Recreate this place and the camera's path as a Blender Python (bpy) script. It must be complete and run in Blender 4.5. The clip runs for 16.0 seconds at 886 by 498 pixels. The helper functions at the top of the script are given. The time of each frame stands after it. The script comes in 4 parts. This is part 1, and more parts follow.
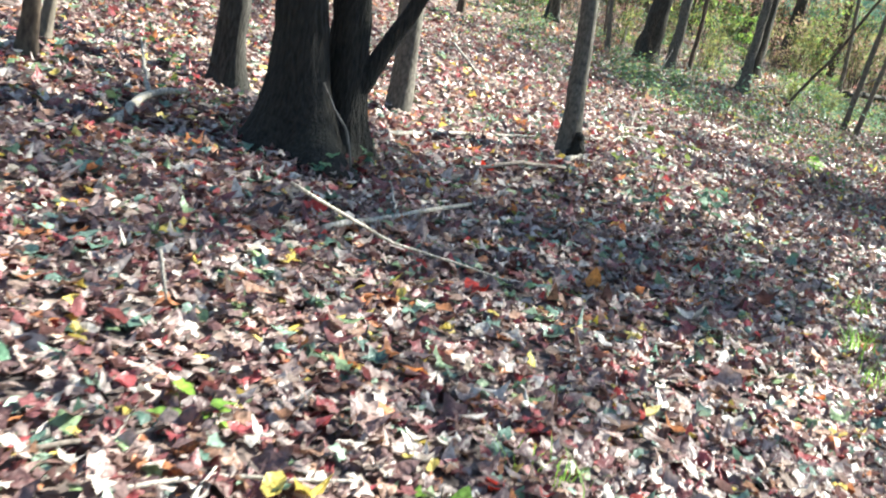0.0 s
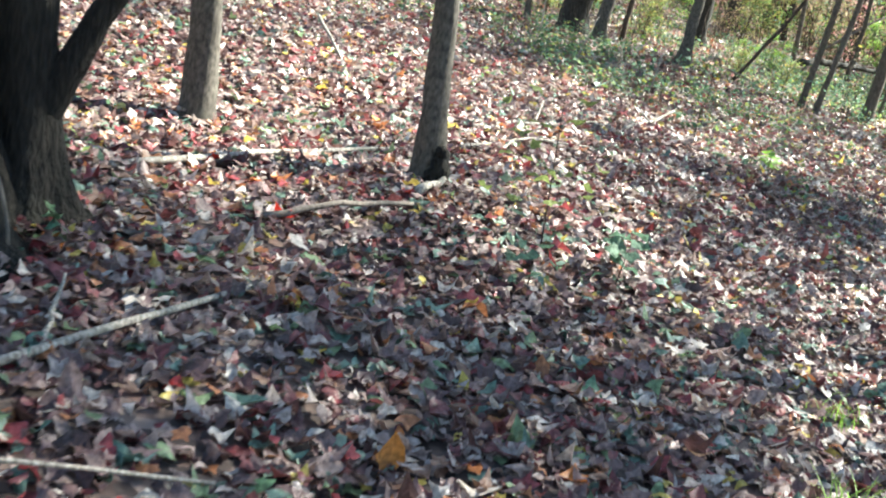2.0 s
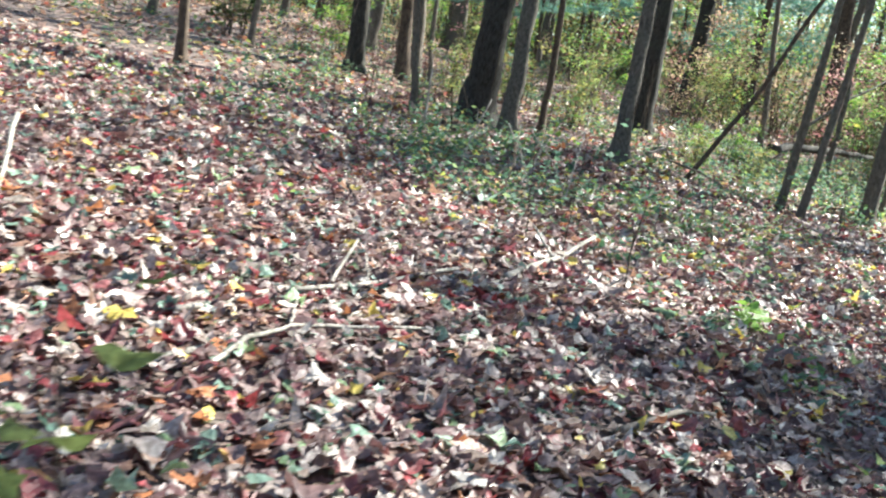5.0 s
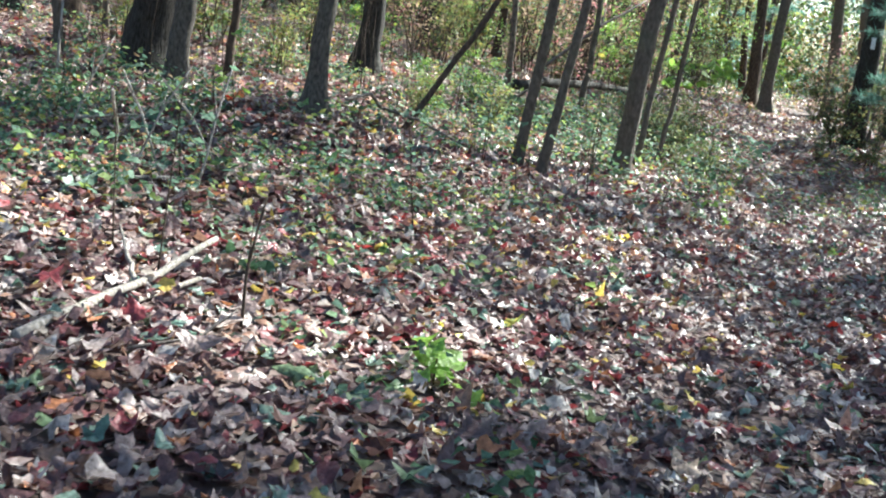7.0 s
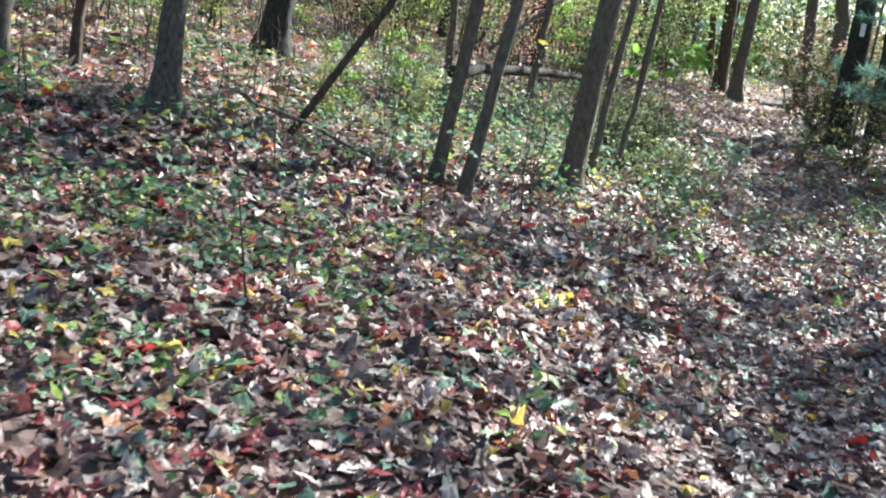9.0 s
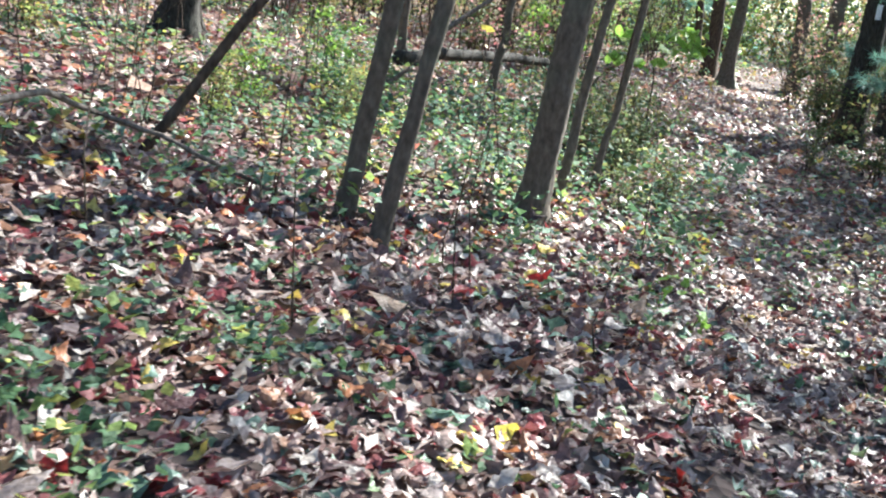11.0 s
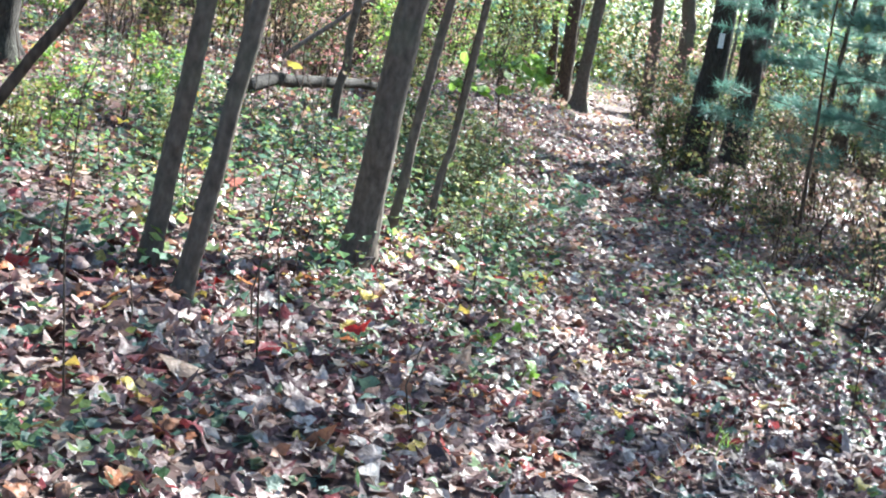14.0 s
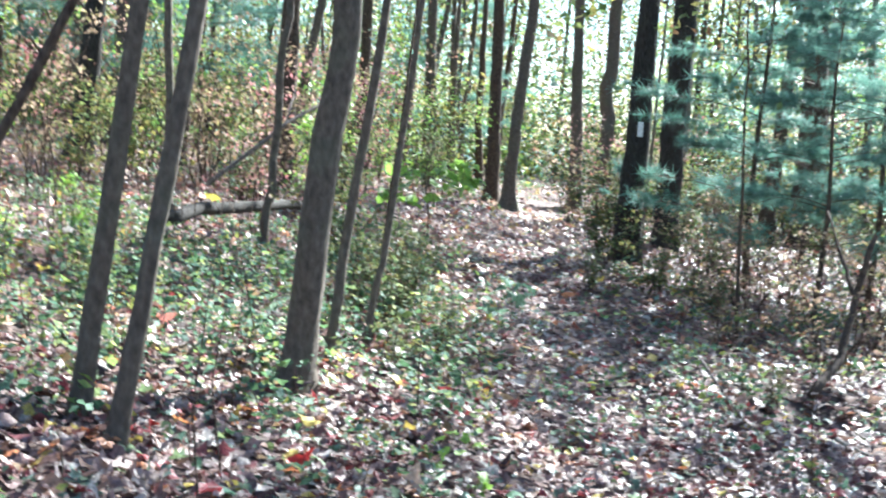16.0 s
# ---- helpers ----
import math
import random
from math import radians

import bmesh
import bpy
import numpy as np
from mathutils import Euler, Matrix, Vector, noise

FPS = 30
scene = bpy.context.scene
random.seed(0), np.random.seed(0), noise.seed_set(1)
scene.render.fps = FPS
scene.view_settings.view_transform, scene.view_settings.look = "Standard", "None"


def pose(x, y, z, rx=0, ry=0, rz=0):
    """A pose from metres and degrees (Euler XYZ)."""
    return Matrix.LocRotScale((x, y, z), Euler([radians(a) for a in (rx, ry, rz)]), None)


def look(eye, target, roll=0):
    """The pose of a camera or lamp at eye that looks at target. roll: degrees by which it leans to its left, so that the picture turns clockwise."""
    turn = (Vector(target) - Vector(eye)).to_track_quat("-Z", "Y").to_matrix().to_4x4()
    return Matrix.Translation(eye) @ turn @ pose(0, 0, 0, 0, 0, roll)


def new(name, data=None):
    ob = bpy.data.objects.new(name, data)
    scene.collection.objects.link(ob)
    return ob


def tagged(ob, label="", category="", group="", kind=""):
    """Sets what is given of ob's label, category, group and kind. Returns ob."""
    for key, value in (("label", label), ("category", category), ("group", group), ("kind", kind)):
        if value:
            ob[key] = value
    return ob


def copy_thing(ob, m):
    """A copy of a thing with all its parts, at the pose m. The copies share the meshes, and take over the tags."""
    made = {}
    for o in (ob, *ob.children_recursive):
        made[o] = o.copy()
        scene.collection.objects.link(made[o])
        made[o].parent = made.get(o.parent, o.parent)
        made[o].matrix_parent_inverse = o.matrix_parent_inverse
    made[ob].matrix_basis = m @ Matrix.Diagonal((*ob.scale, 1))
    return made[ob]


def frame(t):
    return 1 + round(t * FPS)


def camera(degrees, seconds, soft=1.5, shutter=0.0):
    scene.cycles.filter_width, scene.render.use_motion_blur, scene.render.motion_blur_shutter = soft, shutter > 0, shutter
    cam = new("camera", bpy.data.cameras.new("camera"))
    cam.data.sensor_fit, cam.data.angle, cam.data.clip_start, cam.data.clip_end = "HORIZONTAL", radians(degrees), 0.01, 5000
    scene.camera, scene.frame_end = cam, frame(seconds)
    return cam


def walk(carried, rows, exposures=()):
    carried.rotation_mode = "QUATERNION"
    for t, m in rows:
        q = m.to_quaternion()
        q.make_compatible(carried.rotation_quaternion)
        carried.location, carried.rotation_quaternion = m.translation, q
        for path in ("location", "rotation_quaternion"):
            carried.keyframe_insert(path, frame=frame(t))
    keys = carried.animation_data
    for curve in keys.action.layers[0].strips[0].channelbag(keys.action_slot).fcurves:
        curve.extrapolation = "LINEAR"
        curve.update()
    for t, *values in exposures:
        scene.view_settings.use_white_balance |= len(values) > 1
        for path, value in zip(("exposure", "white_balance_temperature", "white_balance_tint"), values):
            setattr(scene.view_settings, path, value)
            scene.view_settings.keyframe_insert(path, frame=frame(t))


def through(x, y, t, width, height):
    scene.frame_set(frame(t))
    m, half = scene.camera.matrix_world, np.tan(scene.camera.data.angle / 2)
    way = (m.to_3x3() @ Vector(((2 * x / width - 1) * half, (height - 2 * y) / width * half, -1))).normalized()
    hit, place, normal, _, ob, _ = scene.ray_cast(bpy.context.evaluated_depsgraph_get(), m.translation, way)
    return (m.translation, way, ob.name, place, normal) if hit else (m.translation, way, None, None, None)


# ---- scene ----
cam = camera(40.0, 16.0, soft=2.0, shutter=0.3)
PATH = [
    (0, (0.055, 0.139, 1.366), (0.131, 2.088, 0.926), 11.8),
    (0.5, (0.233, 0.831, 1.359), (0.313, 2.784, 0.937), 13.0),
    (1, (0.462, 1.49, 1.33), (0.58, 3.437, 0.888), 10.0),
    (1.5, (0.648, 2.075, 1.392), (0.776, 4.019, 0.942), 10.5),
    (2, (0.778, 2.689, 1.434), (0.935, 4.623, 0.951), 11.0),
    (2.5, (0.939, 3.417, 1.396), (1.074, 5.355, 0.922), 8.8),
    (3, (1.063, 4.067, 1.327), (1.136, 6.015, 0.879), 10.5),
    (5.5, (2.231, 7.157, 1.281), (2.51, 9.113, 0.972), 6.9),
    (6, (2.541, 7.738, 1.27), (2.998, 9.659, 0.95), 7.8),
    (6.5, (2.804, 8.16, 1.306), (3.252, 10.078, 0.957), 7.0),
    (7, (2.969, 8.658, 1.288), (3.504, 10.549, 0.917), 6.9),
    (7.5, (3.145, 9.041, 1.292), (3.658, 10.935, 0.902), 6.4),
    (8, (3.375, 9.462, 1.3), (3.836, 11.363, 0.881), 7.3),
    (8.5, (3.611, 9.961, 1.31), (4.187, 11.834, 0.908), 7.6),
    (11, (4.619, 12.204, 1.325), (5.249, 14.052, 0.892), 8.7),
    (11.5, (4.822, 12.38, 1.383), (5.513, 14.202, 0.935), 7.9),
    (12, (4.903, 12.44, 1.397), (5.617, 14.259, 0.972), 6.8),
    (12.5, (4.877, 12.455, 1.395), (5.651, 14.257, 1.005), 10.9),
    (13, (4.881, 12.449, 1.414), (5.684, 14.241, 1.032), 11.9),
    (13.5, (4.87, 12.46, 1.407), (5.696, 14.243, 1.036), 11.4),
    (14, (4.889, 12.439, 1.404), (5.721, 14.22, 1.033), 9.5),
    (14.5, (4.931, 12.508, 1.434), (5.761, 14.294, 1.084), 2.4),
    (15, (4.974, 12.439, 1.444), (5.776, 14.261, 1.252), 0.5),
    (15.5, (4.975, 12.428, 1.437), (5.772, 14.256, 1.29), -1.1),
    (16, (4.944, 12.486, 1.426), (5.853, 14.257, 1.238), 4.2),
]
walk(cam, [(t, look(eye, target, roll)) for t, eye, target, roll in PATH], exposures=[(0, 2.66, 6000, 0), (3, 2.68, 6080, 0), (5.5, 2.38, 5800, 2), (8.5, 2.25, 5700, 3), (11, 2.42, 5700, 5), (14, 2.66, 5550, 6), (16, 2.77, 5400, 5)])

# ---- world, sun ----
SUN_AZ, SUN_EL = radians(62), radians(40)
TO_SUN = Vector((math.sin(SUN_AZ) * math.cos(SUN_EL), math.cos(SUN_AZ) * math.cos(SUN_EL), math.sin(SUN_EL)))
world = bpy.data.worlds.new("sky")
scene.world = world
world.use_nodes = True
wn = world.node_tree.nodes
sky = wn.new("ShaderNodeTexSky")
sky.sky_type, sky.sun_disc, sky.sun_elevation, sky.sun_rotation = "NISHITA", False, SUN_EL, SUN_AZ
sky.air_density, sky.dust_density = 1.0, 0.4
world.node_tree.links.new(sky.outputs[0], wn["Background"].inputs[0])
wn["Background"].inputs[1].default_value = 0.054
sun_data = bpy.data.lights.new("sun", "SUN")
sun_data.energy, sun_data.angle, sun_data.color = 5.0, radians(0.6), (1.0, 0.93, 0.82)
sun = new("sun", sun_data)
sun.matrix_world = look(TO_SUN * 60, (0, 0, 0))


# ---- materials ----
def node_material(name):
    m = bpy.data.materials.new(name)
    m.use_nodes = True
    return m, m.node_tree.nodes, m.node_tree.links


def ramp_node(nodes, stops, mode="LINEAR"):
    r = nodes.new("ShaderNodeValToRGB")
    r.color_ramp.interpolation = mode
    e = r.color_ramp.elements
    while len(e) < len(stops):
        e.new(0.5)
    for el, (p, c) in zip(e, stops):
        el.position, el.color = p, (*c, 1)
    return r


def noise_node(nodes, links, scale, detail=4.0, stretch=None, space="Object"):
    co = nodes.new("ShaderNodeTexCoord")
    n = nodes.new("ShaderNodeTexNoise")
    n.inputs["Scale"].default_value, n.inputs["Detail"].default_value = scale, detail
    if stretch:
        mp = nodes.new("ShaderNodeMapping")
        mp.inputs["Scale"].default_value = stretch
        links.new(co.outputs[space], mp.inputs[0])
        links.new(mp.outputs[0], n.inputs[0])
    else:
        links.new(co.outputs[space], n.inputs[0])
    return n


def bark_material(name, dark, light, furrow=38.0, depth=0.012, moss=0.25, stretch=0.16):
    m, n, l = node_material(name)
    p = n["Principled BSDF"]
    p.inputs["Roughness"].default_value = 0.9
    p.inputs["Specular IOR Level"].default_value = 0.25
    fur = noise_node(n, l, furrow, 6.0, (1, 1, stretch))
    mid = tuple((a + b) / 2 for a, b in zip(dark, light))
    r = ramp_node(n, [(0.3, dark), (0.52, mid), (0.72, light)])
    l.new(fur.outputs[0], r.inputs[0])
    patch = noise_node(n, l, 3.2, 4.0)
    pr = ramp_node(n, [(0.52, (0, 0, 0)), (0.75, (moss, moss, moss))])
    l.new(patch.outputs[0], pr.inputs[0])
    mx = n.new("ShaderNodeMixRGB")
    mx.inputs[2].default_value = (0.10, 0.115, 0.075, 1)
    l.new(pr.outputs[0], mx.inputs[0])
    l.new(r.outputs[0], mx.inputs[1])
    l.new(mx.outputs[0], p.inputs["Base Color"])
    b = n.new("ShaderNodeBump")
    b.inputs["Strength"].default_value, b.inputs["Distance"].default_value = 0.9, depth
    l.new(fur.outputs[0], b.inputs["Height"])
    l.new(b.outputs[0], p.inputs["Normal"])
    return m


def leaf_material(name, stops, through=0.35, rough=0.42, gloss=0.5, per_object=False):
    """Leaves that differ one from another, let some light through and have faint veins and spots."""
    m, n, l = node_material(name)
    p = n["Principled BSDF"]
    if per_object:
        src = n.new("ShaderNodeObjectInfo").outputs["Random"]
    else:
        src = n.new("ShaderNodeNewGeometry").outputs["Random Per Island"]
    r = ramp_node(n, stops, "CONSTANT" if not per_object else "LINEAR")
    l.new(src, r.inputs[0])
    spots = noise_node(n, l, 55.0, 3.0)
    sr = ramp_node(n, [(0.3, (0.5, 0.48, 0.46)), (0.7, (1.25, 1.25, 1.25))])
    crinkle = n.new("ShaderNodeBump")
    crinkle.inputs["Strength"].default_value, crinkle.inputs["Distance"].default_value = 0.7, 0.012
    l.new(spots.outputs[0], crinkle.inputs["Height"])
    l.new(crinkle.outputs[0], p.inputs["Normal"])
    l.new(spots.outputs[0], sr.inputs[0])
    mul = n.new("ShaderNodeMixRGB")
    mul.blend_type = "MULTIPLY"
    mul.inputs[0].default_value = 1.0
    l.new(r.outputs[0], mul.inputs[1])
    l.new(sr.outputs[0], mul.inputs[2])
    l.new(mul.outputs[0], p.inputs["Base Color"])
    p.inputs["Roughness"].default_value = rough
    p.inputs["Specular IOR Level"].default_value = gloss
    t = n.new("ShaderNodeBsdfTranslucent")
    l.new(mul.outputs[0], t.inputs[0])
    mix = n.new("ShaderNodeMixShader")
    mix.inputs[0].default_value = through
    l.new(p.outputs[0], mix.inputs[1])
    l.new(t.outputs[0], mix.inputs[2])
    l.new(mix.outputs[0], n["Material Output"].inputs[0])
    return m


# near-black: the old tree's shade is put into this bark colour
BARK_DARK = bark_material("bark_dark", (0.006, 0.005, 0.0042), (0.033, 0.027, 0.021), 75, 0.03, 0.08, 0.2)
BARK_MID = bark_material("bark_mid", (0.012, 0.010, 0.008), (0.06, 0.052, 0.043), 70, 0.015, 0.2, 0.22)
BARK_GREY = bark_material("bark_grey", (0.064, 0.051, 0.04), (0.155, 0.128, 0.1), 40, 0.006, 0.6, 0.55)
BARK_SLIM = bark_material("bark_slim", (0.04, 0.034, 0.028), (0.14, 0.12, 0.098), 55, 0.004, 0.4, 0.5)
BARK_BROWN = bark_material("bark_brown", (0.03, 0.02, 0.014), (0.12, 0.085, 0.06), 40, 0.005, 0.1, 0.4)
DEAD_WOOD = bark_material("dead_wood", (0.12, 0.10, 0.08), (0.48, 0.43, 0.37), 75, 0.006, 0.3)
DEAD_DARK = bark_material("dead_wood_dark", (0.07, 0.055, 0.045), (0.24, 0.2, 0.17), 60, 0.004, 0.2)
CUT_WOOD = bark_material("cut_wood", (0.35, 0.27, 0.16), (0.55, 0.45, 0.3), 30, 0.002, 0.0)

LITTER = leaf_material("leaf_litter", [
    (0.0, (0.16, 0.095, 0.09)), (0.12, (0.26, 0.17, 0.155)), (0.25, (0.37, 0.27, 0.24)), (0.37, (0.13, 0.065, 0.062)),
    (0.46, (0.47, 0.38, 0.34)), (0.54, (0.21, 0.07, 0.07)), (0.635, (0.33, 0.19, 0.13)), (0.69, (0.60, 0.53, 0.47)),
    (0.765, (0.3, 0.06, 0.065)), (0.81, (0.46, 0.19, 0.085)), (0.84, (0.62, 0.48, 0.11)), (0.862, (0.22, 0.3, 0.15)), (0.885, (0.24, 0.33, 0.25)), (0.915, (0.13, 0.21, 0.16)), (0.945, (0.07, 0.042, 0.04))], 0.3, 0.4, 0.5)
LITTER_FAR = leaf_material("leaf_litter_far", [
    (0.0, (0.18, 0.095, 0.075)), (0.2, (0.36, 0.22, 0.165)), (0.4, (0.48, 0.32, 0.24)), (0.55, (0.56, 0.43, 0.33)),
    (0.66, (0.48, 0.23, 0.13)), (0.76, (0.44, 0.14, 0.09)), (0.83, (0.58, 0.45, 0.12)), (0.89, (0.22, 0.31, 0.12)), (0.95, (0.12, 0.07, 0.06))], 0.3, 0.42, 0.5)
HERB = leaf_material("herb_leaves", [
    (0.0, (0.09, 0.165, 0.08)), (0.25, (0.13, 0.225, 0.10)), (0.45, (0.15, 0.245, 0.16)), (0.6, (0.25, 0.34, 0.10)),
    (0.75, (0.11, 0.19, 0.135)), (0.86, (0.38, 0.41, 0.10)), (0.94, (0.28, 0.19, 0.10))], 0.45, 0.6, 0.25)
GREEN_BRIGHT = leaf_material("bright_green_leaves", [(0.0, (0.17, 0.33, 0.06)), (0.4, (0.28, 0.46, 0.08)), (0.75, (0.42, 0.52, 0.10))], 0.5)
YELLOW_GREEN = leaf_material("yellow_green_leaves", [(0.0, (0.17, 0.25, 0.08)), (0.35, (0.26, 0.31, 0.1)), (0.65, (0.37, 0.34, 0.1)), (0.88, (0.25, 0.18, 0.07))], 0.5, 0.6, 0.2)
OLIVE = leaf_material("olive_leaves", [(0.0, (0.08, 0.12, 0.05)), (0.4, (0.14, 0.18, 0.07)), (0.7, (0.23, 0.22, 0.08)), (0.9, (0.22, 0.13, 0.07))], 0.45, 0.6, 0.2)
RUSSET = leaf_material("russet_leaves", [(0.0, (0.36, 0.25, 0.16)), (0.35, (0.46, 0.34, 0.23)), (0.65, (0.38, 0.33, 0.15)), (0.85, (0.3, 0.3, 0.12)), (0.93, (0.4, 0.2, 0.14))], 0.5, 0.6, 0.2)
ROSE = leaf_material("rose_leaves", [(0.0, (0.45, 0.2, 0.2)), (0.4, (0.48, 0.3, 0.26)), (0.7, (0.4, 0.16, 0.16))], 0.5, 0.6, 0.2)
NEEDLES = leaf_material("pine_needles", [(0.0, (0.11, 0.24, 0.18)), (0.35, (0.16, 0.31, 0.24)), (0.7, (0.21, 0.37, 0.3))], 0.5, 0.4, 0.6)
RED_LEAF = leaf_material("red_leaf", [(0.0, (0.42, 0.03, 0.025)), (1.0, (0.55, 0.05, 0.03))], 0.35, per_object=True)
ORANGE_LEAF = leaf_material("orange_leaf", [(0.0, (0.5, 0.12, 0.03)), (1.0, (0.62, 0.24, 0.05))], 0.35, per_object=True)
YELLOW_LEAF = leaf_material("yellow_leaf", [(0.0, (0.62, 0.5, 0.06)), (1.0, (0.72, 0.66, 0.15))], 0.4, per_object=True)
TAN_LEAF = leaf_material("tan_leaf", [(0.0, (0.5, 0.32, 0.22)), (1.0, (0.6, 0.46, 0.34))], 0.25, per_object=True)
GREEN_LEAF = leaf_material("green_leaf", [(0.0, (0.1, 0.22, 0.14)), (1.0, (0.2, 0.3, 0.12))], 0.3, per_object=True)


def soil_material():
    m, n, l = node_material("forest_soil")
    p = n["Principled BSDF"]
    p.inputs["Roughness"].default_value = 0.95
    co = n.new("ShaderNodeTexCoord")
    v = n.new("ShaderNodeTexVoronoi")
    v.inputs["Scale"].default_value = 17.0
    l.new(co.outputs["Object"], v.inputs[0])
    sep = n.new("ShaderNodeSeparateColor")
    l.new(v.outputs["Color"], sep.inputs[0])
    r = ramp_node(n, [(0.0, (0.04, 0.028, 0.025)), (0.35, (0.09, 0.062, 0.052)), (0.6, (0.16, 0.113, 0.095)), (0.8, (0.12, 0.065, 0.052)), (0.93, (0.24, 0.175, 0.145))])
    l.new(sep.outputs[0], r.inputs[0])
    big = noise_node(n, l, 1.3, 5.0)
    br = ramp_node(n, [(0.35, (0.55, 0.55, 0.55)), (0.65, (1.1, 1.1, 1.1))])
    l.new(big.outputs[0], br.inputs[0])
    mul = n.new("ShaderNodeMixRGB")
    mul.blend_type, mul.inputs[0].default_value = "MULTIPLY", 1.0
    l.new(r.outputs[0], mul.inputs[1])
    l.new(br.outputs[0], mul.inputs[2])
    l.new(mul.outputs[0], p.inputs["Base Color"])
    b = n.new("ShaderNodeBump")
    b.inputs["Strength"].default_value, b.inputs["Distance"].default_value = 0.8, 0.03
    l.new(v.outputs["Distance"], b.inputs["Height"])
    l.new(b.outputs[0], p.inputs["Normal"])
    return m


SOIL = soil_material()
m_, n_, l_ = node_material("white_paint")
n_["Principled BSDF"].inputs["Roughness"].default_value = 0.7
pn_ = noise_node(n_, l_, 45.0)
pr_ = ramp_node(n_, [(0.3, (0.55, 0.54, 0.5)), (0.55, (0.82, 0.82, 0.8))])
l_.new(pn_.outputs[0], pr_.inputs[0])
l_.new(pr_.outputs[0], n_["Principled BSDF"].inputs["Base Color"])
WHITE_PAINT = m_

# ---- ground ----
RNG = np.random.default_rng(7)
TRAIL = np.array([(1.9, -8), (2.2, 3), (2.5, 5.5), (3.7, 9.8), (5.5, 13.0), (7.9, 16.6), (9.3, 19.0), (10.0, 20.35), (11.25, 23.2), (12.7, 25.9), (14.6, 28.4), (19.5, 35.5), (28, 47)], float)


def trail_distance(x, y):
    best = np.full(np.shape(x), 1e9)
    for a, b in zip(TRAIL[:-1], TRAIL[1:]):
        d = b - a
        u = np.clip(((x - a[0]) * d[0] + (y - a[1]) * d[1]) / (d @ d), 0, 1)
        best = np.minimum(best, np.hypot(x - a[0] - u * d[0], y - a[1] - u * d[1]))
    return best


def hump(x, y, cx, cy, s):
    return np.exp(-((x - cx) ** 2 + (y - cy) ** 2) / (2 * s * s))


def ground_z(x, y):
    """The hillside: up to the left of the trail, flatter far off, with low swells and the worn trail."""
    x, y = np.asarray(x, float), np.asarray(y, float)
    ye = np.where(y < 25, y, 25 + 20 * np.tanh((y - 25) / 20))
    ye = np.where(ye > -15, ye, -15 + 15 * np.tanh((ye + 15) / 15))
    xe = np.where(np.abs(x) < 15, x, np.sign(x) * (15 + 15 * np.tanh((np.abs(x) - 15) / 15)))
    z = -0.155 - 0.082 * xe + 0.053 * ye
    z = z + 0.22 * hump(x, y, 13.4, 25, 3.6) - 0.12 * hump(x, y, -0.4, 9.6, 1.1) - 0.2 * hump(x, y, 10.05, 17.65, 0.22) + 0.13 * hump(x, y, 4.1, 17.0, 0.9) + 0.08 * hump(x, y, 5.3, 21.5, 1.6) + 0.06 * hump(x, y, 1.2, 8.6, 0.8)
    z = z + 0.018 * np.sin(2.1 * x + 0.7 * y) * np.sin(1.7 * y - 0.6 * x) + 0.012 * np.sin(4.3 * x + 1.1) * np.sin(3.7 * y)
    return z - 0.12 * np.exp(-(trail_distance(x, y) / 0.55) ** 2)


def gz(x, y):
    return float(ground_z(x, y))


def mesh_of(name, verts, faces, mat, smooth=True):
    """A mesh from arrays; faces all have the same number of corners."""
    verts, faces = np.asarray(verts, np.float32), np.asarray(faces, np.int32)
    me = bpy.data.meshes.new(name)
    k = faces.shape[1]
    me.vertices.add(len(verts))
    me.vertices.foreach_set("co", verts.ravel())
    me.loops.add(faces.size)
    me.loops.foreach_set("vertex_index", faces.ravel())
    me.polygons.add(len(faces))
    me.polygons.foreach_set("loop_start", np.arange(0, faces.size, k, dtype=np.int32))
    if smooth:
        me.polygons.foreach_set("use_smooth", np.ones(len(faces), bool))
    me.materials.append(mat)
    me.update(calc_edges=True)
    return me


def piece(name, me, parent, label=""):
    ob = new(name, me)
    ob.parent = parent
    return tagged(ob, label)


def thing(name, x, y, z, label, category, group="", kind="", rz=0.0):
    ob = new(name)
    ob.empty_display_size = 0.2
    ob.matrix_basis = pose(x, y, z, 0, 0, rz)
    return tagged(ob, label, category, group, kind)


def build_ground():
    near_x = np.arange(-6, 16.01, 0.14)
    near_y = np.arange(-2, 34.01, 0.14)
    out = np.array([0.5, 1.2, 2.2, 4, 7, 11, 17, 26, 40, 65, 110, 200, 400])
    gx = np.concatenate([-6 - out[::-1], near_x, 16 + out])
    gy = np.concatenate([-2 - out[::-1], near_y, 34 + out])
    X, Y = np.meshgrid(gx, gy)
    V = np.stack([X, Y, ground_z(X, Y)], -1).reshape(-1, 3)
    w = len(gx)
    i = (np.arange(len(gy) - 1)[:, None] * w + np.arange(w - 1)[None]).ravel()
    me = mesh_of("ground", V, np.stack([i, i + 1, i + w + 1, i + w], -1), SOIL)
    tagged(new("ground", me), "brown woodland floor sloping up beside a worn foot trail", "ground", kind="structure")


build_ground()


